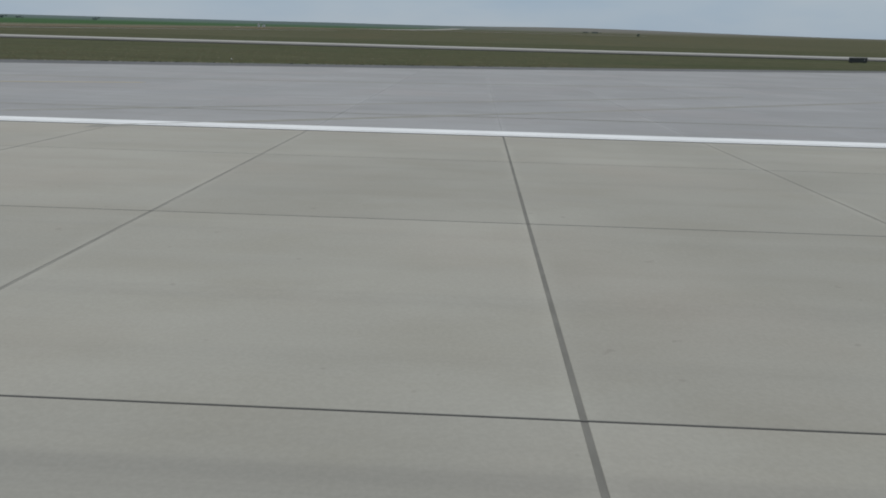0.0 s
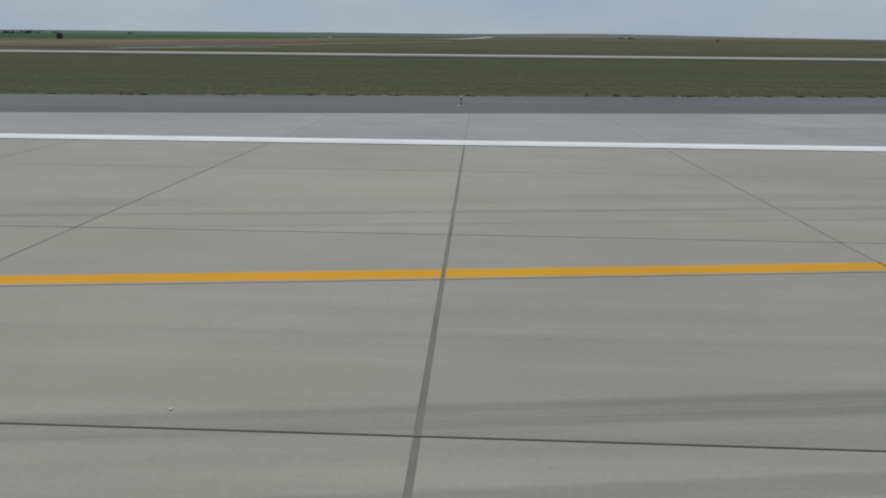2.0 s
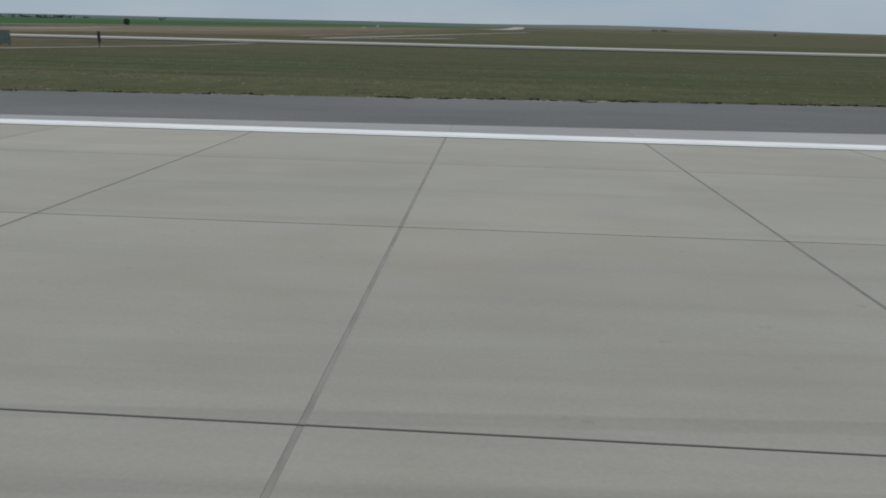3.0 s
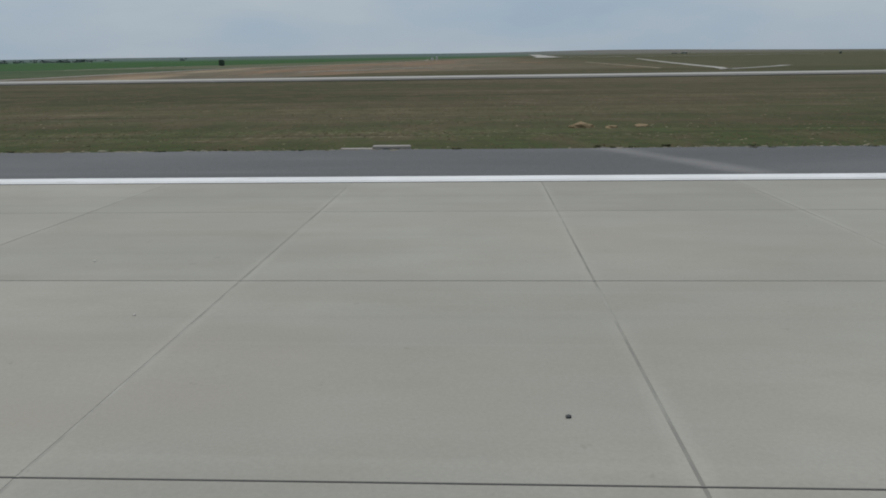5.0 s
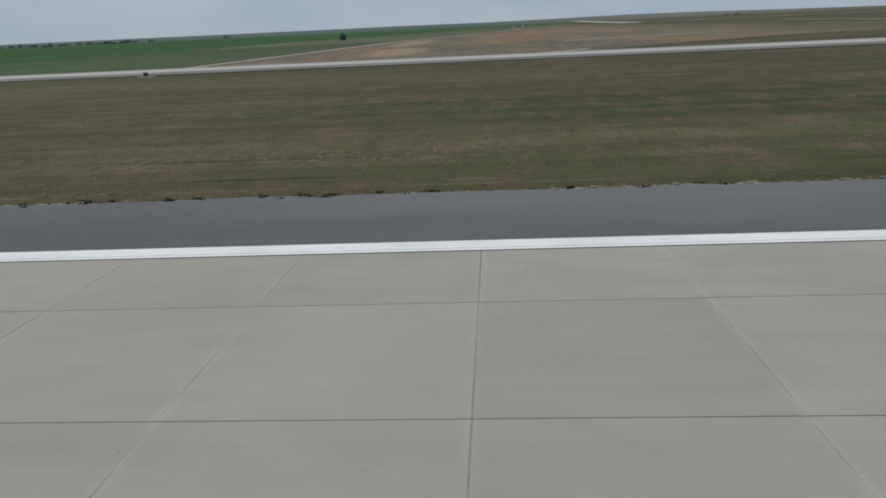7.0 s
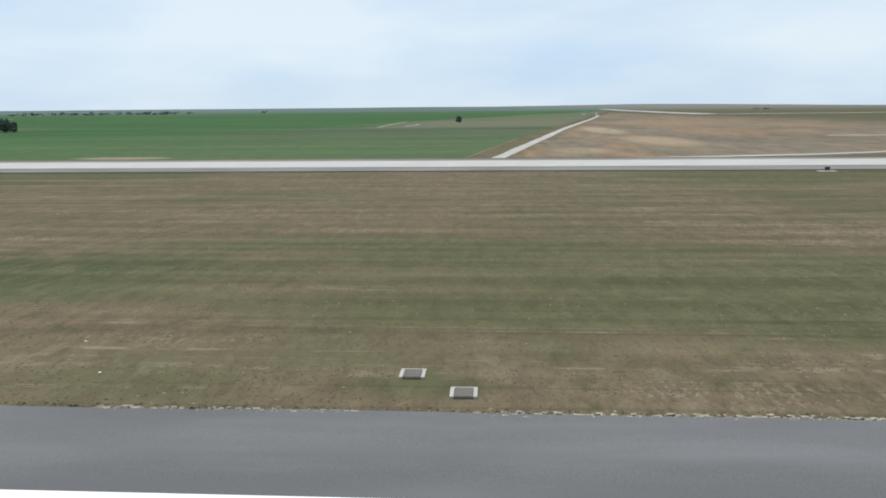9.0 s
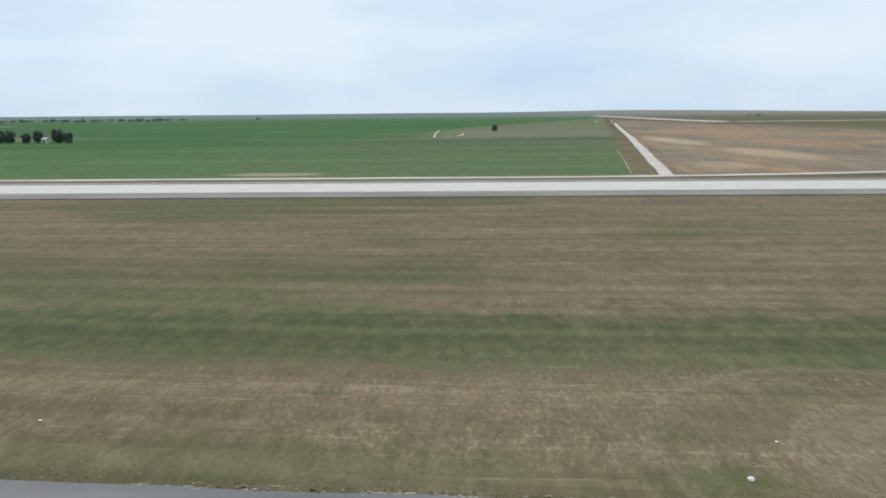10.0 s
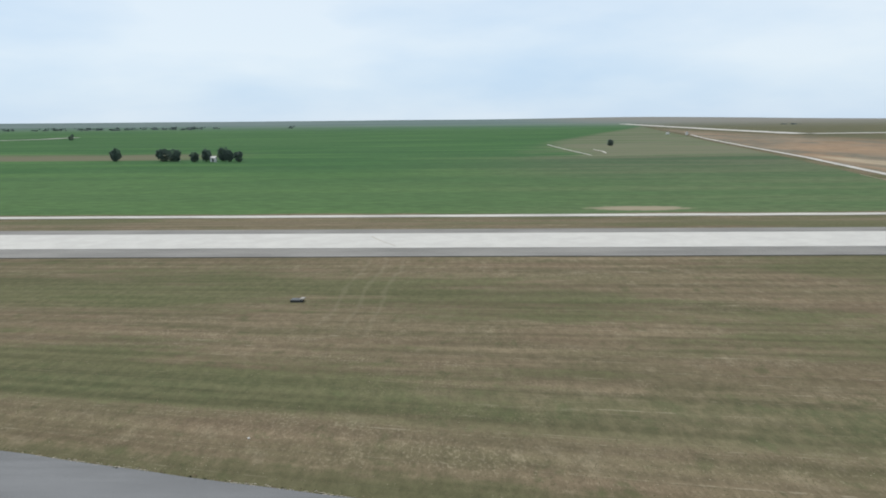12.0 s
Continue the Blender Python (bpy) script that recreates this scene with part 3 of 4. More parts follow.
def ribbon(xs, lo, hi, lift, rows=(0.0, 1.0), skirt=0.12, height=None):
    """A paved sheet between two edge lines, on the land, with a side all round."""
    height = height or terrain
    bm = bmesh.new()
    grid = []
    for x in xs:
        a, b = lo(x), hi(x)
        line = []
        for f in rows:
            y = a + (b - a) * f
            line.append(bm.verts.new((x, y, height(x, y) + lift)))
        grid.append(line)
    for i in range(len(grid) - 1):
        for j in range(len(rows) - 1):
            bm.faces.new((grid[i][j], grid[i + 1][j], grid[i + 1][j + 1], grid[i][j + 1]))
    edge = [e for e in bm.edges if e.is_boundary]
    r = bmesh.ops.extrude_edge_only(bm, edges=edge)
    bmesh.ops.translate(bm, vec=(0, 0, -skirt), verts=[v for v in r["geom"] if isinstance(v, bmesh.types.BMVert)])
    bmesh.ops.recalc_face_normals(bm, faces=bm.faces)
    return bm


def frange(a, b, n):
    return [a + (b - a) * i / n for i in range(n + 1)]


def along(path, width, lift, wobble=0.0):
    """A road along a line of points, laid on the land."""
    bm = bmesh.new()
    prev = None
    pts = []
    for (x0, y0), (x1, y1) in zip(path, path[1:]):
        n = max(2, int(math.hypot(x1 - x0, y1 - y0) / 6))
        pts += [(x0 + (x1 - x0) * i / n, y0 + (y1 - y0) * i / n) for i in range(n)]
    pts.append(path[-1])
    for i, (x, y) in enumerate(pts):
        x2, y2 = pts[min(i + 1, len(pts) - 1)]
        x1, y1 = pts[max(i - 1, 0)]
        d = math.hypot(x2 - x1, y2 - y1)
        nx, ny = (y2 - y1) / d, -(x2 - x1) / d
        row = []
        for s in (-0.5, 0.5):
            w = width * (1 + wobble * noise.noise((x * 0.11, y * 0.11, s * 9)))
            px, py = x + nx * w * s, y + ny * w * s
            row.append(bm.verts.new((px, py, terrain(px, py) + lift + (0.3 if py > 700 else 0.0))))
        if prev:
            bm.faces.new((prev[0], prev[1], row[1], row[0]))
        prev = row
    edge = [e for e in bm.edges if e.is_boundary]
    r = bmesh.ops.extrude_edge_only(bm, edges=edge)
    bmesh.ops.translate(bm, vec=(0, 0, -0.15), verts=[v for v in r["geom"] if isinstance(v, bmesh.types.BMVert)])
    bmesh.ops.recalc_face_normals(bm, faces=bm.faces)
    return bm


# ---- land, one sheet to the horizon ----
def build_ground():
    xs = [-4600, -3600, -2800, -2200, -1700, -1300, -1000, -800, -650] + frange(-560, 140, 70) + [220, 330, 480, 620, 780, 960, 1180, 1450, 1750, 2100, 2800, 3800, 4800]
    ys = [-2500, -600, -120, -30, -14.5, 0, 13.9, 20, 26, 36, 50, 71.5, 82, 89.5, 100, 107.2, 108.5, 113, 118, 123, 128, 133, 138, 143, 150, 160, 180, 210, 270, 350, 480, 600, 720, 800, 900, 980, 1060, 1150, 1250, 1360, 1480, 1620, 1780, 1960, 2200, 2440, 2700, 3200, 3800, 4400, 4800]
    bm = bmesh.new()
    grid = [[bm.verts.new((x, y, terrain(x, y) - 0.05 - (0.2 if abs(y) < 5 else 0))) for y in ys] for x in xs]
    for i in range(len(xs) - 1):
        for j in range(len(ys) - 1):
            bm.faces.new((grid[i][j], grid[i + 1][j], grid[i + 1][j + 1], grid[i][j + 1]))
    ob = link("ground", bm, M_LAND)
    for f in ob.data.polygons:
        f.use_smooth = True
    return tagged(ob, "dry mown airfield grass, green crops and bare fields", "ground", kind="structure")


build_ground()

# ---- parallel taxiway, tracks and roads ----
XS_FAR = frange(-1500, 420, 96)


def flat(v):
    return lambda x: v


taxiway = link("taxiway", ribbon(XS_FAR, flat(TAXI[1]), flat(TAXI[2]), 0.07, (0, 1)), M_TAXI)
tagged(taxiway, "pale concrete taxiway between grey shoulders", "taxiway", kind="structure")
for lo, hi in ((TAXI[0], TAXI[1]), (TAXI[2], TAXI[3])):
    sh = link("taxiway_shoulder", ribbon(XS_FAR, lambda x, v=lo: v + 0.4 * noise.noise((x * 0.2, v, 0)) * (v in (TAXI[0],)), flat(hi), 0.05), M_OLDASPHALT)
    tagged(sh, "weathered grey asphalt shoulder of the taxiway", "shoulder", kind="structure")
track = link("gravel_track", along(((-1500, 143), (-325, 143), (-300, 144.8), (-278, 147.5), (-255, 152.0), (-230, 153.5), (-219, 153.0)), 3.2, 0.06, 0.12), M_GRAVEL)
tagged(track, "pale gravel track beside the crop field", "road", kind="structure")
for path, width, name in ((((-309.6, 145.0), (-208.5, 740.0)), 2.7, "field_road"),
                          (((-127.0, 127.5), (-112.5, 147.0), (-106.0, 158.0)), 1.6, "field_road"),
                          (((-217.5, 218.0), (-198.5, 200.5), (-179.0, 195.0)), 2.2, "field_road"),
                          (((-127.2, 127.0), (-124.2, 141.0), (-111.0, 236.0), (-80.0, 440.0)), 1.8, "field_road"),
                          (((-40.0, 1900.0), (-70.0, 1200.0), (-104.0, 735.0)), 26.0, "far_strip"),
                          (((-905.0, 735.0), (-868.0, 795.0), (-872.0, 868.0)), 10.0, "far_strip"),
                          (((-98.0, 745.0), (10.0, 757.0), (160.0, 790.0)), 30.0, "far_strip"),
                          (((-367.8, 520.0), (-366.2, 430.0), (-363.8, 360.0)), 0.9, "field_road"),
                          (((-353.0, 382.0), (-350.6, 405.0), (-351.2, 432.0)), 1.1, "field_road"),
                          (((-134.0, 143.0), (-130.0, 275.0)), 1.1, "dirt_track"),
                          (((-315.4, 149.7), (-308.7, 191.0), (-302.3, 234.2)), 0.22, "dirt_track"),
                          (((-129.9, 14.3), (-129.5, 22.7), (-129.1, 29.0), (-128.5, 36.0), (-127.5, 45.5), (-125.2, 66.0), (-123.9, 83.7)), 1.15, "link_road")):
    surface, words = {"field_road": (M_GRAVEL, "pale gravel road running off through the fields"),
                      "far_strip": (M_GRAVEL, "wide pale gravel strip far out on the plain"),
                      "dirt_track": (M_CLOD, "thin bare dirt track through the fields"),
                      "link_road": (M_LINKROAD, "narrow grey asphalt road over the dry grass")}[name]
    tagged(link(name, along(path, width, -0.03 if name == "link_road" else 0.045, 0.12 if name == "link_road" else 0.25), surface), words, "road", kind="structure")

# ---- runway ----
XS_RUN = frange(60, -620, 340)
bed = link("runway", ribbon(frange(60, -620, 40), flat(-EDGE - 0.3), flat(EDGE), -0.0022, (0, (EDGE + 0.3) / (2 * EDGE + 0.3), 1), skirt=0.1), M_SEAL_T)
tagged(bed, "long concrete runway of jointed slabs", "runway", kind="structure")
shoulder = link("runway_shoulder", ribbon(XS_RUN, lambda x: min(exit_edge(x), asphalt_edge(x) - 2), lambda x: asphalt_edge(x) + 0.16 * noise.noise((x * 0.8, 3, 0)) + 0.10 * noise.noise((x * 2.7, 5, 0)), -0.006, (0, 0.5, 1)), M_ASPHALT)
tagged(shoulder, "dark asphalt shoulder with a crumbling grass edge", "shoulder", kind="structure")
left_sh = link("runway_shoulder", ribbon(frange(60, -620, 20), flat(-14.5), flat(-EDGE - 0.3), -0.006), M_ASPHALT)
tagged(left_sh, "dark asphalt shoulder with a crumbling grass edge", "shoulder", kind="structure")

line = link("edge_line", ribbon(XS_RUN, lambda x: EDGE - 0.505 + 0.008 * noise.noise((x * 3, 0, 0)), lambda x: EDGE - 0.005, 0.004, skirt=0.006), M_WHITE)
tagged(line, "solid white painted runway edge line", "road marking", kind="structure")


# dark strip added to imitate a sharpened edge beside the white paint
border = link("line_border", ribbon(frange(60, -620, 340), lambda x: EDGE - 0.54 + 0.006 * noise.noise((x * 2, 4, 0)), lambda x: EDGE - 0.502, 0.003, skirt=0.005), M_SEAL)
tagged(border, "thin dark strip added along the white line", "road marking", kind="structure")
seam = link("line_seam", ribbon(frange(60, -620, 170), lambda x: EDGE - 0.405, lambda x: EDGE - 0.388 + 0.004 * noise.noise((x, 8, 0)), 0.0055, skirt=0.004), M_OLDWHITE)
tagged(seam, "thin grey seam between two paint strokes", "road marking", kind="structure")
for j in range(-3, 4):
    seal = part("joint_seal", ribbon(frange(60, -620, 170), lambda x, v=j: v * LANE - 0.0038 - 0.001 * noise.noise((x, v, 0)), lambda x, v=j: v * LANE + 0.0038, -0.0006, skirt=0.003), M_SEAL, bed, "thin black joint sealant")


def lead_y(x):
    return 0.00094 * (x + 132.0) ** 2 + (0.000009 * (x + 82) ** 3 if x > -82 else 0)


def lead_half(x):
    return 0.104 * (1 + max(0, (x + 60) * 0.006))


def lead_strokes(x0, x1, material, label):
    """The lead-off line, broken at every cross joint."""
    whole = bmesh.new()
    a = x0
    while a < x1 - 0.05:
        i = math.floor(a / SLAB + 1e-6)
        b = min(x1, (i + 1) * SLAB - 0.010)
        stroke = ribbon(frange(max(a, i * SLAB + 0.010), b, 3), lambda x: lead_y(x) - lead_half(x), lambda x: lead_y(x) + lead_half(x), 0.0028, skirt=0.004)
        me = bpy.data.meshes.new("stroke")
        stroke.to_mesh(me)
        stroke.free()
        whole.from_mesh(me)
        bpy.data.meshes.remove(me)
        a = (i + 1) * SLAB
    return tagged(link("lead_line", whole, material), label, "road marking", kind="structure")


lead_strokes(-131, -43, M_YELLOW, "yellow painted line curving off to the exit")
lead_strokes(-43, -8, M_FADED, "almost worn-off yellow line on the exit")
for j in range(4):      # the sealant stands through the paint where the line crosses a joint
    over = [x for x in frange(-131, -8, 1230) if abs(lead_y(x) - j * LANE) < lead_half(x) + 0.02]
    if over:
        part("joint_seal", ribbon(frange(min(over), max(over), 12), lambda x, v=j: v * LANE - 0.0038, lambda x, v=j: v * LANE + 0.0038, 0.0034, skirt=0.004), M_SEAL, bed, "thin black joint sealant")

# ---- exit: clipped slabs between the runway edge and the curve ----
GAP_L = 0.0055


def joint_half(i):
    """Half the width of the cross joints: wide by the exit, narrower further on."""
    return 0.0115 if i > -50 else 0.008


def slab_bm(bm, x0, x1, lo0, lo1, hi0, hi1, z=0.0, land=True):
    c = 0.0015
    def h(x, y):
        return z + (terrain(x, y) if land else 0.0)
    ring = [(x0, lo0), (x1, lo1), (x1, hi1), (x0, hi0)]
    cx, cy = sum(p[0] for p in ring) / 4, sum(p[1] for p in ring) / 4
    top, rim, low = [], [], []
    for px, py in ring:
        dx, dy = (c if px < cx else -c), (c if py < cy else -c)
        top.append(bm.verts.new((px + dx, py + dy, h(px, py))))
        rim.append(bm.verts.new((px, py, h(px, py) - c)))
        low.append(bm.verts.new((px, py, h(px, py) - 0.03)))
    bm.faces.new(top)
    for i in range(4):
        j = (i + 1) % 4
        bm.faces.new((rim[i], rim[j], top[j], top[i]))
        bm.faces.new((low[i], low[j], rim[j], rim[i]))


exit_bed = link("exit_apron", ribbon(frange(-127, 60, 94), lambda x: EDGE + 0.001, lambda x: exit_edge(x) + 0.004, -0.006, (0, 0.25, 0.5, 0.75, 1), 0.03), M_SEAL_E)
tagged(exit_bed, "concrete exit apron curving away from the runway", "taxiway", kind="structure")
bm = bmesh.new()
for i in range(-52, 25):
    x0, x1 = i * SLAB + 0.003, (i + 1) * SLAB - 0.003
    for j in range(4, 40):
        y0 = j * LANE + 0.003
        y1 = (j + 1) * LANE - 0.003
        a, b = exit_edge(x0), exit_edge(x1)
        if min(a, b) < y0 + 0.08:
            break
        if i >= -30 and j <= 8:
            one = bmesh.new()
            slab_bm(one, x0, x1, y0, y0, min(y1, a), min(y1, b))
            part("slab", one, M_EXIT_ONE, exit_bed)
            continue
        slab_bm(bm, x0, x1, y0, y0, min(y1, a), min(y1, b))
exit_slabs = part("slab", bm, M_EXIT, exit_bed)
exit_slabs["kind"] = "stuff"


def tyre_mark(points, width):
    bm = bmesh.new()
    prev = None
    for i, (x, y) in enumerate(points):
        w = width * (1.5 + 0.8 * noise.noise((x * 0.4, y, 2)))
        row = [bm.verts.new((x, y - w, terrain(x, y) + 0.003)), bm.verts.new((x, y + w, terrain(x, y) + 0.003))]
        if prev:
            bm.faces.new((prev[0], row[0], row[1], prev[1]))
        prev = row
    return tagged(link("tyre_mark", bm, M_RUBBER), "dark rubber tyre mark on the concrete", "tyre mark", "tyre marks", "structure")


def curve_line(x0, x1, fn, n=40):
    return [(x, fn(x)) for x in frange(x0, x1, n)]


tyre_mark(curve_line(-5, 9, lambda x: 12.75 + 0.645 * x), 0.07)
tyre_mark(curve_line(-7, 6, lambda x: 15.4 + 0.62 * x), 0.05)
tyre_mark(curve_line(-30, 10, lambda x: 12.0 + 0.008 * (x + 30)), 0.025)
tyre_mark(curve_line(-16, 24, lambda x: 19.0 + 0.006 * (x + 20) ** 2), 0.06)

def crack(x0, y0, length, seed):
    """A dark open crack in the asphalt shoulder."""
    bm = bmesh.new()
    prev = None
    for i in range(15):
        f = i / 14
        x = x0 + length * f
        y = y0 + 0.10 * noise.noise((x * 1.6, seed, 0)) + 0.05 * f
        w = 0.022 * math.sin(math.pi * (0.06 + 0.88 * f)) * (1 + 0.6 * noise.noise((x * 5, seed, 3)))
        row = [bm.verts.new((x, y - w, terrain(x, y - w) - 0.002)), bm.verts.new((x, y + w, terrain(x, y + w) - 0.002))]
        if prev:
            bm.faces.new((prev[0], row[0], row[1], prev[1]))
        prev = row
    return tagged(link("crack", bm, M_SEAL), "dark open crack in the asphalt shoulder", "crack", "shoulder cracks", "structure")


crack(-80.75, 14.65, 0.8, 1)
crack(-78.5, 14.97, 0.35, 2)
crack(-78.0, 15.0, 0.5, 3)


# ---- things along the runway ----
def edge_lamp(x, y, z=0.0):
    ob = base("runway_lamp", x, y, z)
    part("base_plate", tube(0.085, 0.078, -0.006, 0.014, 16, bevel=0.004), M_LAMPBASE, ob, "round pale concrete base")
    part("stem", tube(0.008, 0.007, 0.012, 0.15, 8), M_DARK, ob, "thin dark stem")
    part("collar", tube(0.022, 0.02, 0.145, 0.162, 10), M_DARK, ob)
    b = bmesh.new()
    bmesh.ops.create_uvsphere(b, u_segments=10, v_segments=7, radius=0.022)
    bmesh.ops.scale(b, vec=(1, 1, 1.25), verts=b.verts)
    bmesh.ops.translate(b, vec=(0, 0, 0.186), verts=b.verts)
    part("lamp_glass", b, M_LENS, ob, "small pale glass lamp head")
    return tagged(ob, "low runway edge lamp on a pale round base", "runway light", "edge lamps")


lamp = edge_lamp(-179.7, 11.7, terrain(0, 11.7))
for i in list(range(-3, 0)) + list(range(1, 12)):
    copy_thing(lamp, pose(-179.7 - 23.65 * i, 11.7, terrain(0, 11.7)))
for x, y in ((-87.7, 13.9), (-76.0, 14.9), (-65.0, 16.4), (-48.0, 22.6), (-29.0, 25.8), (-10.0, 31.0)):
    copy_thing(lamp, pose(x, y, terrain(x, y)))


def distance_sign(x, y):
    pad = bmesh.new()
    ring = [(-0.98, 0.02), (0.0, -1.5), (0.98, 0.03), (0.0, 1.53)]
    top = [pad.verts.new((a, b, 0.05)) for a, b in ring]
    low = [pad.verts.new((a * 1.01, b * 1.01, -0.10)) for a, b in ring]
    pad.faces.new(top)
    for i in range(4):
        j = (i + 1) % 4
        pad.faces.new((low[i], low[j], top[j], top[i]))
    bmesh.ops.bevel(pad, geom=[e for e in pad.edges if e.verts[0].co.z > 0 and e.verts[1].co.z > 0], offset=0.015, segments=1, affect="EDGES")
    slab = tagged(link("sign_pad", pad, M_PAD), "pale diamond-shaped concrete pad in dry grass", "concrete pad")
    slab.matrix_basis = pose(x, y, terrain(x, y) - 0.03)
    ob = base("distance_sign", x + 0.13, y - 0.12, terrain(x, y) + 0.02)
    part("panel", box(-0.025, 0.025, -0.56, 0.54, 0.03, 0.40, 0.008), M_SIGNGREY, ob, "olive-grey sheet-metal sign panel")
    part("rim", box(-0.045, 0.045, -0.63, -0.56, 0.0, 0.41, 0.006), M_DARK, ob, "black edge rim")
    # black strip laid along the foot to imitate the panel's shadow on the pad
    part("foot_rail", box(-0.04, 0.19, -0.62, 0.56, 0.0, 0.05, 0.006), M_DARK, ob, "flat black strip in place of the panel's shadow")
    return tagged(ob, "low olive-grey distance sign with black rims on a concrete pad", "sign")


distance_sign(-335.85, 17.15)


def drain_frame(x, y):
    ob = base("drain_cover", x, y, terrain(x, y) - 0.05)
    for a in ((-0.30, 0.30, 0.21, 0.30), (-0.30, -0.21, -0.28, 0.21), (0.21, 0.30, -0.28, 0.21)):
        part("kerb", box(*a, -0.05, 0.06, 0.01), M_PAD, ob, "pale concrete kerb")
    grate = part("grate", box(-0.21, 0.21, -0.29, 0.21, -0.05, 0.05, 0.004), M_GREYPANEL, ob, "grey iron cover")
    for i in range(7):
        part("bar", box(-0.20, 0.20, -0.27 + 0.072 * i, -0.18 + 0.072 * i, 0.048, 0.062, 0.003), M_GREYPANEL, grate)
    return tagged(ob, "square grey drain cover in a pale concrete kerb", "drain cover", "drain covers")


drain = drain_frame(-310.95, 15.07)
copy_thing(drain, pose(-312.18, 16.27, terrain(0, 16.27) - 0.05))


def panel_sign(name, x, y, w, h, leg, panel_mat, label, turn=0.0, legs=2, category="sign"):
    ob = base(name, x, y, terrain(x, y) - 0.05, turn)
    part("panel", box(-w / 2, w / 2, -0.05, 0.05, leg, leg + h, 0.012), panel_mat, ob)
    part("frame", box(-w / 2 - 0.02, w / 2 + 0.02, -0.06, 0.06, leg + h, leg + h + 0.03, 0.006), M_DARK, ob)
    for i in range(legs):
        lx = 0.0 if legs == 1 else (-w * 0.36 + w * 0.72 * i)
        part("leg", tube(0.03, 0.03, -0.05, leg + 0.01, 8, lx), M_DARK, ob)
    if category == "cabinet":
        door = part("door", box(-w * 0.44, w * 0.44, -0.062, -0.048, leg + 0.05, leg + h - 0.05, 0.004), panel_mat, ob)
        part("handle", box(w * 0.30, w * 0.34, -0.08, -0.06, leg + h * 0.45, leg + h * 0.62, 0.004), M_STEEL, door, "small steel handle")
    return tagged(ob, label, category)


panel_sign("equipment_cabinet", -132.4, 54.0, 0.93, 0.86, 0.12, M_GREENBOX, "grey-green metal cabinet on short legs in grass", category="cabinet")
panel_sign("taxi_sign", -131.2, 42.7, 0.16, 0.68, 0.28, M_DARK, "dark narrow sign seen from behind on a post", legs=1)
panel_sign("taxi_sign", -125.9, 54.8, 0.18, 0.75, 0.30, M_DARK, "dark narrow sign seen from behind on a post", legs=1)
panel_sign("taxi_sign", -132.45, 17.3, 0.80, 0.33, 0.10, M_SIGNYELLOW, "yellow taxiway sign on a pale concrete slab")
tagged(link("sign_slab", box(-133.35, -131.95, 16.75, 17.6, terrain(0, 17) - 0.15, terrain(0, 17) - 0.03, 0.02), M_PAD), "pale concrete slab under a yellow sign", "concrete pad")
panel_sign("low_cabinet", -275.0, 82.2, 0.5, 0.34, 0.10, M_DARK, "small black box on a pale slab beside the taxiway", category="cabinet")
tagged(link("sign_slab", box(-275.9, -274.1, 81.8, 82.7, terrain(0, 82) - 0.15, terrain(0, 82) - 0.01, 0.02), M_PAD), "pale concrete slab under a small black box", "concrete pad")
panel_sign("low_cabinet", 34.9, 74.4, 2.1, 0.42, 0.08, M_DARK, "long low black cabinet beside the taxiway", turn=20, category="cabinet")


def paint_dash(x0, x1, y0, y1, shear):
    """A short leftover dash of white paint beside a joint."""
    b = bmesh.new()
    top = [b.verts.new((px, py, terrain(0, py) + 0.004)) for px, py in ((x0 - shear, y0), (x1 - shear, y0), (x1, y1), (x0, y1))]
    b.faces.new(top)
    r = bmesh.ops.extrude_edge_only(b, edges=list(b.edges))
    bmesh.ops.translate(b, vec=(0, 0, -0.006), verts=[v for v in r["geom"] if isinstance(v, bmesh.types.BMVert)])
    bmesh.ops.recalc_face_normals(b, faces=b.faces)
    return tagged(link("paint_dash", b, M_OLDWHITE), "short worn off-white paint dash beside a joint", "road marking", "paint dashes", "structure")


for x0, x1, y0, y1, shear in ((-189.36, -188.44, 5.00, 5.14, 0.05), (-189.62, -189.5, 5.08, 5.13, 0.03), (-189.95, -189.75, 5.06, 5.14, 0.03),
                              (-194.45, -194.2, 5.08, 5.14, 0.02), (-200.42, -200.12, 4.98, 5.10, -0.04), (-31.3, -31.12, 5.17, 5.215, 0.02)):
    paint_dash(x0, x1, y0, y1, shear)


def inset_light(x, y):
    ob = base("inset_light", x, y, terrain(x, y) + 0.001)
    part("ring", tube(0.07, 0.065, -0.004, 0.006, 16), M_DARK, ob, "black steel ring")
    part("dome", tube(0.04, 0.03, 0.005, 0.014, 12), M_DARK, ob, "black dome")
    return tagged(ob, "flush dark taxiway light set in the concrete", "taxiway light", "inset lights")


inset_light(-47.75, 6.62)


def white_stone(x, y, s, seed):
    rng = random.Random(seed)
    b = bmesh.new()
    bmesh.ops.create_icosphere(b, subdivisions=2, radius=s)
    for v in b.verts:
        v.co *= 1 + 0.25 * noise.noise(v.co * 6 / s * 0.2 + Vector((seed, 0, 0)))
        v.co.z *= 0.6
    ob = link("stone", b, M_STONE)
    ob.matrix_basis = pose(x, y, terrain(x, y) - 0.03, 0, 0, rng.uniform(0, 180))
    return tagged(ob, "small pale stone in the dry grass", "stone", "white stones")


for i, (x, y, s) in enumerate(((-328.4, 14.4, 0.06), (-340.7, 15.7, 0.09), (-359.3, 19.0, 0.06), (-339.3, 17.8, 0.05), (-319.6, 16.1, 0.045), (-321.3, 18.6, 0.045), (-398.6, 21.4, 0.09), (-432.5, 32.2, 0.07))):
    white_stone(x, y, s, i)


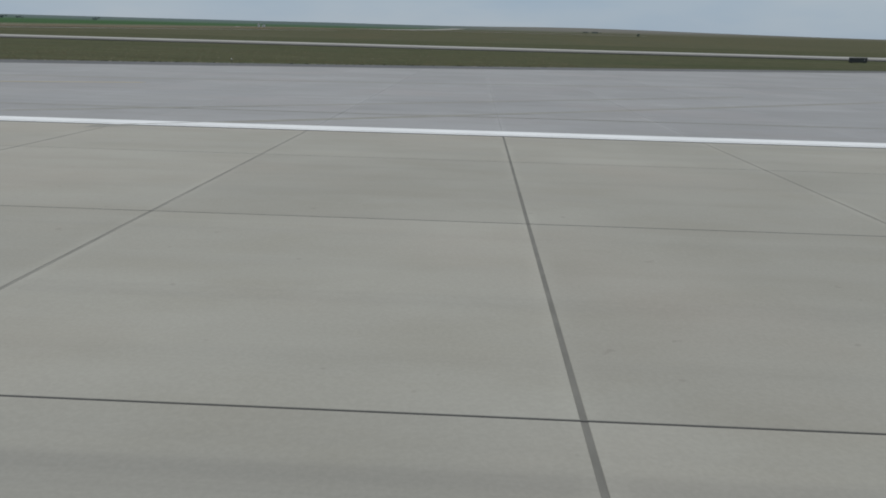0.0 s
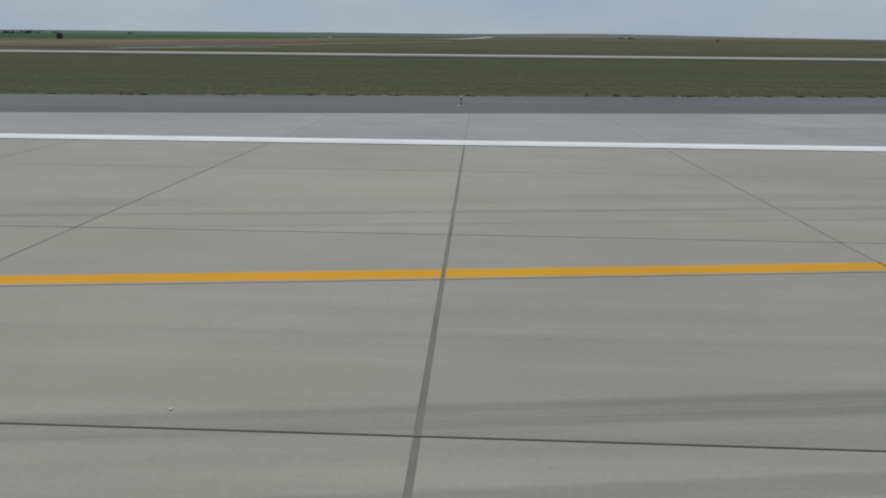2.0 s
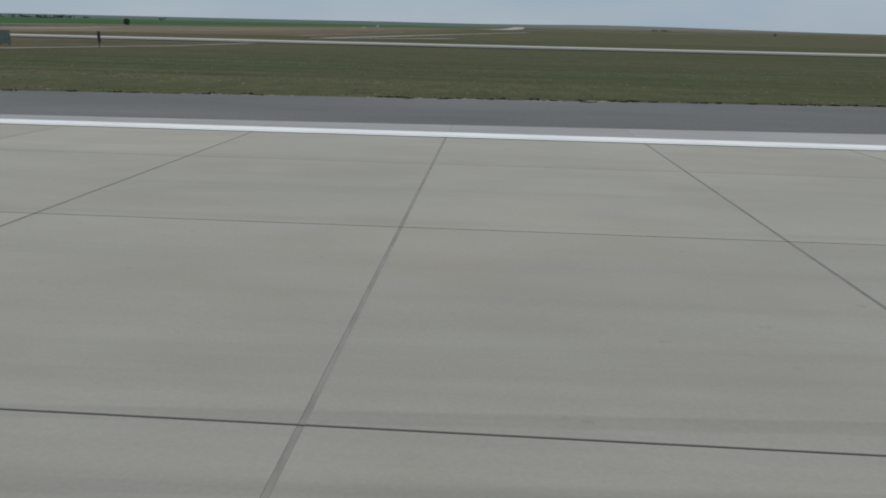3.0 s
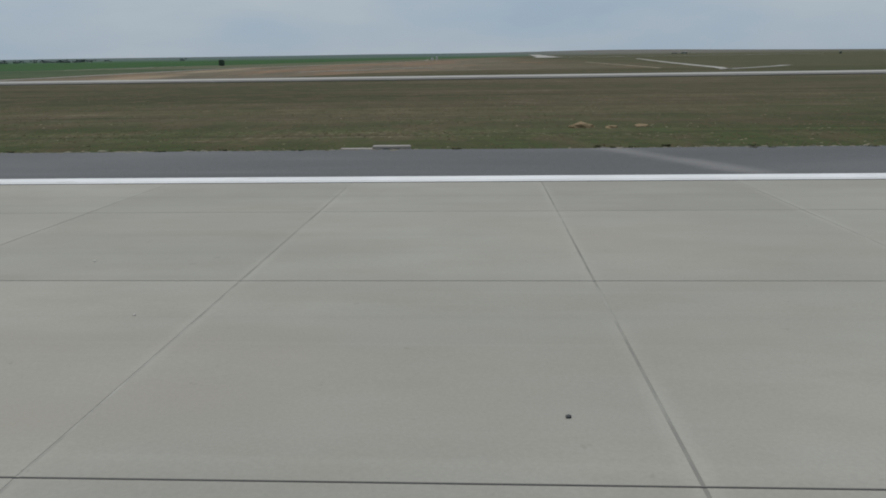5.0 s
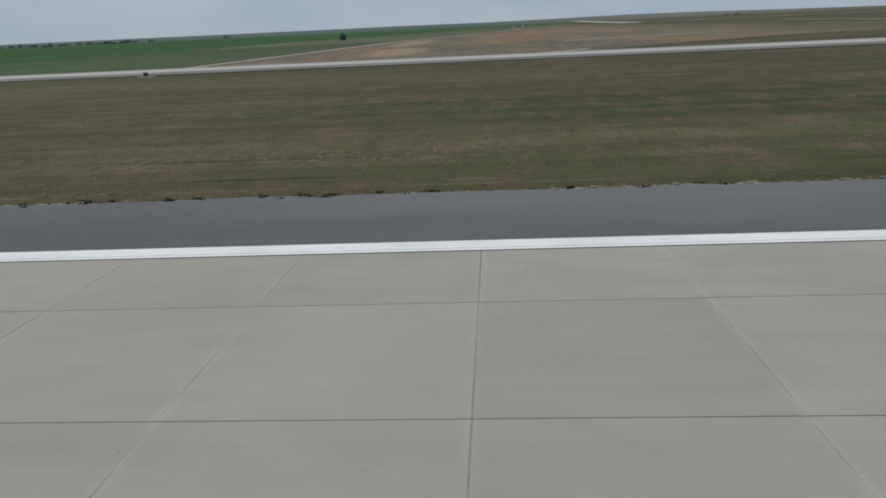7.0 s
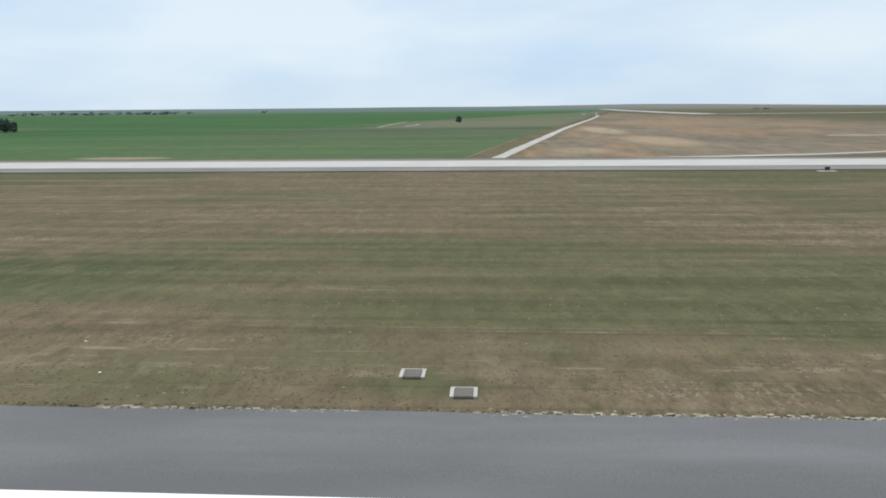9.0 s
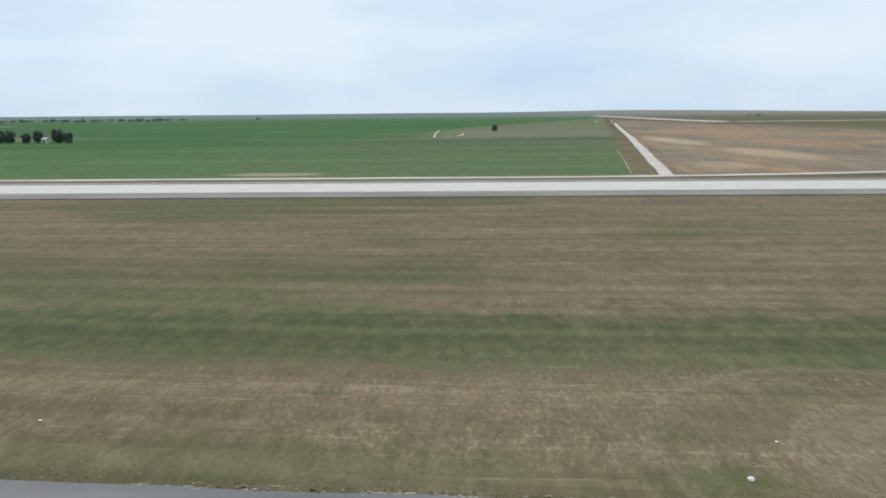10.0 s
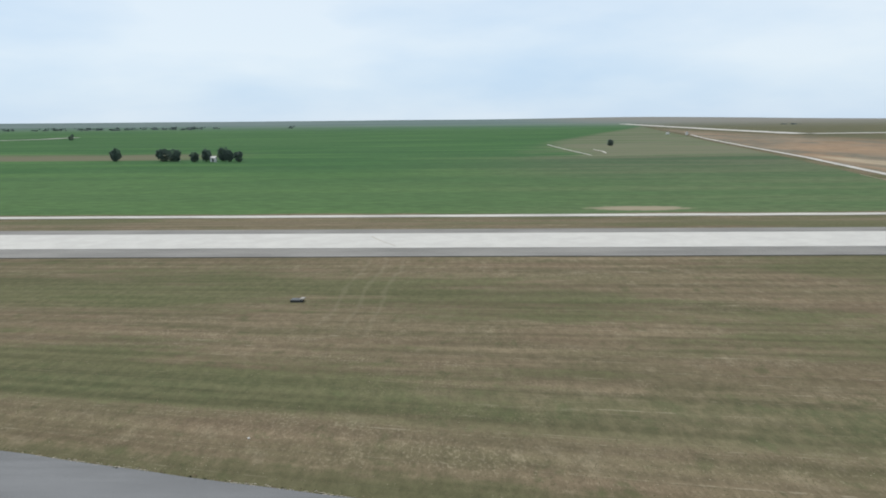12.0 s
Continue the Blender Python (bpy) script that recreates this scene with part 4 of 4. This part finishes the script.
def headwall(x, y):
    ob = base("culvert_headwall", x, y, terrain(x, y) - 0.05)
    part("wall", box(-0.35, 0.35, -0.06, 0.06, -0.05, 0.10, 0.015), M_PAD, ob)
    part("wing", box(-0.95, -0.35, -0.03, 0.08, -0.05, 0.05, 0.012), M_PAD, ob)
    # solid dark plate stands in for the shade inside a pipe opening
    part("pipe_mouth", box(-0.16, 0.16, -0.075, -0.055, 0.0, 0.05, 0.004), M_DARK, ob, "dark plate for the shaded pipe mouth")
    return tagged(ob, "low weathered concrete culvert headwall at the grass edge", "culvert")


headwall(-168.0, 14.15)


def inlet(x, y):
    ob = base("drain_inlet", x, y, terrain(x, y) - 0.05)
    part("box", box(-0.55, 0.45, -0.4, 0.4, -0.05, 0.22, 0.03), M_DARK, ob, "dark hollow concrete box")
    part("slab", box(0.28, 0.62, -0.36, 0.42, 0.2, 0.31, 0.02), M_OLDCOVER, ob, "grey broken cover slab")
    return tagged(ob, "dark drain inlet with a shifted grey cover", "drain")


inlet(-436.7, 61.6)


# ---- trees ----
def leaf_material(name, a, b):
    k = Mat(name)
    rnd = k.n("ShaderNodeNewGeometry").outputs["Random Per Island"]
    col = k.mix(rnd, a, b)
    return k.done(col, 0.7, gloss=0.2)


# green lightened and blued: distance haze put into the leaf colour
M_LEAF = leaf_material("leaves", (0.056, 0.086, 0.072), (0.086, 0.120, 0.090))

# the far wood's leaves carry painted haze too
M_FARLEAF = leaf_material("hazed_far_leaves", (0.060, 0.082, 0.076), (0.085, 0.104, 0.098))


def tree(x, y, height, width, seed, clumps=95, leaves=30):
    rng = random.Random(seed)
    z = terrain(x, y) - 0.05
    ob = base("tree", x, y, z)
    tr = tube(height * 0.045, height * 0.018, -0.1, height * 0.6, 9)
    for i in range(5):
        a = rng.uniform(0, 6.28)
        limb = bmesh.ops.create_cone(tr, cap_ends=True, segments=6, radius1=height * 0.014, radius2=height * 0.005, depth=height * 0.45)
        m = Matrix.Translation((0, 0, height * rng.uniform(0.28, 0.5))) @ Matrix.Rotation(a, 4, "Z") @ Matrix.Rotation(rng.uniform(0.4, 0.9), 4, "Y") @ Matrix.Translation((0, 0, height * 0.2))
        bmesh.ops.transform(tr, matrix=m, verts=limb["verts"])
    part("trunk", tr, M_BARK, ob)
    verts, faces = [], []
    for _ in range(clumps):
        while True:
            p = Vector((rng.uniform(-1, 1), rng.uniform(-1, 1), rng.uniform(-1, 1)))
            if (p.x * p.x + p.y * p.y) ** 1.5 + abs(p.z) ** 3 < 1:
                break
        c = Vector((p.x * width * 0.5, p.y * width * 0.5, height * (0.52 + 0.46 * p.z)))
        cr = width * rng.uniform(0.07, 0.15)
        for _ in range(leaves):
            d = Vector((rng.gauss(0, 1), rng.gauss(0, 1), rng.gauss(0, 1))).normalized() * cr * rng.random() ** 0.4
            u = Vector((rng.gauss(0, 1), rng.gauss(0, 1), rng.gauss(0, 1))).normalized()
            v = u.orthogonal()
            s = height * 0.042
            o = c + d
            k = len(verts)
            verts += [tuple(o - u * s), tuple(o + v * s * 0.6), tuple(o + u * s), tuple(o - v * s * 0.6)]
            faces.append((k, k + 1, k + 2, k + 3))
    me = bpy.data.meshes.new("crown")
    me.from_pydata(verts, [], faces)
    me.materials.append(M_LEAF)
    crown = new("crown", me)
    crown.parent = ob
    return ob


for i, (x, y, h, w) in enumerate(((-580.0, 337, 5.6, 4.4), (-557.5, 334, 5.4, 5.6), (-552.0, 333, 5.2, 5.4), (-541.5, 329, 4.2, 3.8),
                                  (-536.0, 329, 5.4, 4.0), (-530.0, 334, 5.7, 5.0), (-525.5, 327, 5.0, 3.6), (-521.0, 326, 4.4, 4.0),
                                  (-646.0, 336, 5.0, 4.0), (-656.0, 340, 5.6, 5.0), (-674.0, 340, 6.0, 6.0))):
    tagged(tree(x, y, h, w, 10 + i), "dark green leafy tree beside the crop field", "tree", "field trees")
tagged(tree(-331.2, 489, 3.9, 3.9, 50), "lone round dark bush in the field", "bush")
tagged(tree(137, 680, 2.6, 2.6, 52, 40), "small dark bush on the skyline", "bush")
tagged(tree(-811, 741, 6.5, 5.0, 51, 40), "dark green leafy tree far out in the field", "tree")


def far_wood():
    rng = random.Random(5)
    verts, faces = [], []
    for _ in range(60):
        t = rng.random()
        x = -1800 + 1000 * t + rng.gauss(0, 15)
        if rng.random() < 0.8:
            x = rng.choice((-1640, -1420, -1290, -1190, -1110, -1050, -990)) + rng.gauss(0, 19)
        y = 1620 + rng.gauss(0, 30) + 0.05 * x
        if rng.random() < 0.09:
            x, y = 230 + rng.gauss(0, 14), 1560 + rng.gauss(0, 8)
        hgt = rng.uniform(2.6, 6.0) if x < 0 else 1.3
        z0 = terrain(x, y)
        for _ in range(14):
            o = Vector((x + rng.gauss(0, 3.4), y + rng.gauss(0, 3), z0 + hgt * rng.random()))
            u = Vector((rng.gauss(0, 1), rng.gauss(0, 1), rng.gauss(0, 1))).normalized()
            v = u.orthogonal()
            k = len(verts)
            verts += [tuple(o - u * 1.6), tuple(o + v * 1.5), tuple(o + u * 1.6), tuple(o - v * 1.5)]
            faces.append((k, k + 1, k + 2, k + 3))
    me = bpy.data.meshes.new("far_wood")
    me.from_pydata(verts, [], faces)
    me.materials.append(M_FARLEAF)
    return tagged(new("far_wood", me), "thin dark rows of trees on the far steppe", "wood", kind="stuff")


far_wood()


def hut(x, y):
    ob = base("field_hut", x, y, terrain(x, y) - 0.05)
    part("wall", box(-1.15, 1.15, -1.1, 1.1, -0.1, 1.6, 0.02), M_HOUSE, ob)
    b = bmesh.new()
    v = [b.verts.new(p) for p in ((-1.3, -1.3, 1.6), (1.3, -1.3, 1.6), (1.3, 1.3, 1.6), (-1.3, 1.3, 1.6), (-1.3, 0, 2.3), (1.3, 0, 2.3))]
    for f in ((0, 1, 5, 4), (2, 3, 4, 5), (0, 4, 3), (1, 2, 5), (3, 2, 1, 0)):
        b.faces.new([v[i] for i in f])
    part("roof", b, M_ROOF, ob)
    part("door", box(-0.4, 0.4, -1.13, -1.09, 0.0, 1.4, 0.01), M_DARK, ob)
    return tagged(ob, "small whitewashed hut among the field trees", "hut")


hut(-533.0, 329.0)


def marker_hut(x, y, w, h):
    ob = base("marker_hut", x, y, terrain(x, y) - 0.05)
    part("wall", box(-w / 2, w / 2, -w / 2, w / 2, -0.1, h, 0.03), M_HOUSE, ob)
    part("roof", box(-w / 2 - 0.1, w / 2 + 0.1, -w / 2 - 0.1, w / 2 + 0.1, h, h + 0.12, 0.03), M_ROOF, ob)
    return tagged(ob, "small white box-shaped hut far out in the field", "hut", "marker huts")


marker_hut(-216.5, 794.0, 2.6, 2.0)
marker_hut(-209.3, 750.6, 1.8, 3.0)


# ---- grass tufts and clods near the runway ----
def tufts():
    """Low tussocks and straw heaps of the mown grass, and weeds on the shoulder's edge."""
    k = Mat("grass_blades")
    rnd = k.n("ShaderNodeNewGeometry").outputs["Random Per Island"]
    col = k.mix(k.step(rnd, 0.0, 0.55), (0.076, 0.078, 0.040), (0.102, 0.090, 0.052))
    col = k.mix(k.step(rnd, 0.5, 0.85), col, (0.124, 0.096, 0.061))
    col = k.mix(k.step(rnd, 0.90, 1.0), col, (0.235, 0.205, 0.14))
    m = k.done(col, 0.95, gloss=0.04)
    rng = random.Random(2)
    verts, faces = [], []
    n = 0
    while n < 170000:
        x = rng.uniform(-500, 5)
        d = rng.random() ** 1.7 * 34
        y = asphalt_edge(x) + 0.05 + d
        if (x + 335.8) ** 2 + (y - 17.1) ** 2 < 9.0 or (x + 311.6) ** 2 + (y - 15.6) ** 2 < 1.1 or (abs(x + 132.6) < 1.0 and 16.5 < y < 17.9) or abs(x + 129.4) < 0.9:
            continue
        dens = noise.noise((x * 0.10, y * 0.6, 0)) + 0.6 * noise.noise((x * 0.5, y * 1.6, 4))
        if dens < rng.uniform(-0.6, 0.5) and d > 0.3:
            continue
        n += 1
        z = terrain(x, y) - 0.055
        a, w, h = rng.uniform(0.018, 0.055), rng.uniform(0.018, 0.05), rng.uniform(0.005, 0.022)
        if d < 0.3 and rng.random() < 0.3:
            h, a, w = rng.uniform(0.02, 0.045), 0.06, 0.05
        q = rng.uniform(-3.1, 3.1)
        c, s = math.cos(q), math.sin(q)
        i = len(verts)
        for u, v in ((-a, -w), (a, -w * 0.6), (a * 0.8, w), (-a * 0.7, w * 0.9)):
            verts.append((x + u * c - v * s, y + u * s + v * c, z))
        verts.append((x + rng.uniform(-0.3, 0.3) * a, y + rng.uniform(-0.3, 0.3) * w, z + 0.006 + h))
        faces += [(i, i + 1, i + 4), (i + 1, i + 2, i + 4), (i + 2, i + 3, i + 4), (i + 3, i, i + 4)]
    me = bpy.data.meshes.new("grass")
    me.from_pydata(verts, [], faces)
    me.materials.append(m)
    return tagged(new("grass", me), "short dry olive grass tussocks beside the shoulder", "grass", kind="stuff")


tufts()


def clods():
    """Pale crumbs of asphalt and soil along the shoulder."""
    rng = random.Random(8)
    verts, faces = [], []
    x = 4.0
    while x > -470:
        x -= rng.expovariate(22.0 if -322 < x < -298 else 11.0)
        if noise.noise((x * 0.22, 9, 0)) < -0.12:
            continue
        y = asphalt_edge(x) + rng.gauss(0.02, 0.07)
        z = terrain(x, y) - 0.016
        a, b, h = rng.uniform(0.02, 0.15), rng.uniform(0.010, 0.03), rng.uniform(0.008, 0.028)
        if -322 < x < -298:      # more of it has broken off by the drains
            a, b, h = a * 0.7, b * 2.0, h * 1.3
        i = len(verts)
        jag = [rng.uniform(0.45, 1.1) for _ in range(4)]
        verts += [(x - a * jag[0], y - b * jag[1], z), (x + a * jag[2], y - b * jag[3] * 0.7, z), (x + a * jag[1], y + b * jag[0], z), (x - a * jag[3], y + b * jag[2], z), (x + rng.uniform(-a, a) * 0.3, y, z + h)]
        faces += [(i, i + 1, i + 4), (i + 1, i + 2, i + 4), (i + 2, i + 3, i + 4), (i + 3, i, i + 4)]
    me = bpy.data.meshes.new("clods")
    me.from_pydata(verts, [], faces)
    me.materials.append(M_CRUMB)
    return tagged(new("edge_rubble", me), "pale crumbs of soil and asphalt along the shoulder", "rubble", kind="stuff")


clods()


def edge_weeds():
    """Dark weeds rooted in the crumbling edge of the shoulder."""
    k = Mat("weed_leaves")
    rnd = k.n("ShaderNodeNewGeometry").outputs["Random Per Island"]
    m = k.done(k.mix(k.step(rnd, 0.0, 1.0), (0.044, 0.056, 0.024), (0.090, 0.090, 0.046)), 0.9, gloss=0.05)
    rng = random.Random(21)
    verts, faces = [], []
    x = 3.0
    while x > -470:
        x -= rng.expovariate((1.7 if noise.noise((x * 0.13, 2, 0)) > 0 else 0.5) * (2.4 if x > -125 else 1.3 if x > -270 else 0.25))
        w, h = rng.uniform(0.04, 0.10), rng.uniform(0.010, 0.034)
        y = asphalt_edge(x) + rng.gauss(0.05, 0.10)
        z = terrain(x, y) - 0.03
        for _ in range(26):
            a, r = rng.uniform(0, 6.283), rng.random()
            px, py = x + w * 1.3 * r * math.cos(a), y + w * 0.7 * r * math.sin(a)
            lean = rng.uniform(0.2, 0.7) * w
            s, tall = w * rng.uniform(0.10, 0.22), h * rng.uniform(0.5, 1.15) * (1.15 - 0.6 * r)
            i = len(verts)
            ca, sa = math.cos(a), math.sin(a)
            verts += [(px - sa * s, py + ca * s, z), (px + sa * s, py - ca * s, z), (px + ca * lean * 0.6 + sa * s * 0.6, py + sa * lean * 0.6 - ca * s * 0.6, z + tall + 0.03),
                      (px + ca * lean, py + sa * lean, z + tall * 0.8 + 0.03)]
            faces += [(i, i + 1, i + 2), (i, i + 2, i + 3)]
    me = bpy.data.meshes.new("edge_weeds")
    me.from_pydata(verts, [], faces)
    me.materials.append(m)
    return tagged(new("edge_weeds", me), "low dark weeds along the crumbling shoulder edge", "weeds", kind="stuff")


edge_weeds()


paint_dash(-151.15, -150.9, 11.68, 11.76, 0.03)


tagged(link("dirt_smear", along(((-435.0, 99.6), (-433.4, 95.6), (-431.0, 91.0)), 0.3, 0.079, 0.5), M_SMEAR), "long faint smear of dirt across the taxiway", "stain", kind="structure")


def soil_heap(x, y, w, h, seed):
    b = bmesh.new()
    bmesh.ops.create_icosphere(b, subdivisions=3, radius=1.0)
    for v in b.verts:
        v.co *= 1 + 0.3 * noise.noise(v.co * 1.7 + Vector((seed, 0, 0))) + 0.1 * noise.noise(v.co * 6)
        v.co = Vector((v.co.x * w, v.co.y * w * 0.7, v.co.z * h))
    ob = link("soil_heap", b, M_HEAP)
    ob.matrix_basis = pose(x, y, terrain(x, y) - 0.06, 0, 0, 30 * seed)
    return tagged(ob, "small heap of dry ochre soil in the grass", "soil heap", "soil heaps")


soil_heap(-163.9, 19.2, 0.34, 0.13, 1)
soil_heap(-163.2, 19.0, 0.20, 0.07, 2)
soil_heap(-162.4, 19.4, 0.26, 0.06, 3)


def pebble(x, y, s, seed, dark=False):
    b = bmesh.new()
    bmesh.ops.create_icosphere(b, subdivisions=1, radius=s)
    for v in b.verts:
        v.co *= 1 + 0.3 * noise.noise(v.co * 2 / s + Vector((seed, 3, 0)))
        v.co.z *= 0.55
    ob = link("pebble", b, M_DARK if dark else M_STONE)
    ob.matrix_basis = pose(x, y, terrain(x, y) + s * 0.35, 0, 0, 40 * seed)
    return tagged(ob, "tiny black clod lying on the concrete" if dark else "tiny pale pebble lying on the concrete", "pebble", "pebbles")


for i, (x, y, s) in enumerate(((-81.7, 2.8, 0.009), (-81.4, 2.7, 0.007), (-65.6, 2.7, 0.008), (-142.4, 3.2, 0.009), (-169.3, 5.7, 0.013), (-168.4, 4.4, 0.011), (-200.6, 2.9, 0.008))):
    pebble(x, y, s, i)
for i, (x, y, s) in enumerate(((-166.0, 3.1, 0.014), (-14.85, 2.84, 0.013), (-17.26, 3.02, 0.012))):
    pebble(x, y, s, 20 + i, True)

# ---- runway slabs ----
def slab_mesh(gap):
    one = bmesh.new()
    slab_bm(one, -SLAB / 2 + gap, SLAB / 2 - gap, -LANE / 2 + GAP_L, -LANE / 2 + GAP_L, LANE / 2 - GAP_L, LANE / 2 - GAP_L, land=False)
    me = bpy.data.meshes.new("slab")
    one.normal_update()
    one.to_mesh(me)
    one.free()
    me.materials.append(M_SLAB)
    return me


slab_meshes = {gap: slab_mesh(gap) for gap in (joint_half(0), joint_half(-100))}
for lane in (1, 2):
    for i in range(-138, 5):
        ob = new("slab", slab_meshes[joint_half(i)])
        ob.matrix_basis = pose((i + 0.5) * SLAB, (lane + 0.5) * LANE, terrain(0, (lane + 0.5) * LANE), -math.degrees(math.atan(FALL)))
        ob.parent = bed
bm = bmesh.new()
for lane in (-4, -3, -2, -1, 0, 1, 2, 3):
    for i in range(-257, 25):
        if lane in (1, 2) and -138 <= i < 5:
            continue
        y0, gap = lane * LANE, joint_half(i)
        slab_bm(bm, i * SLAB + gap, (i + 1) * SLAB - gap, y0 + GAP_L, y0 + GAP_L, y0 + LANE - GAP_L, y0 + LANE - GAP_L)
rest = part("slab", bm, M_SLAB_REST, bed)
rest["kind"] = "stuff"
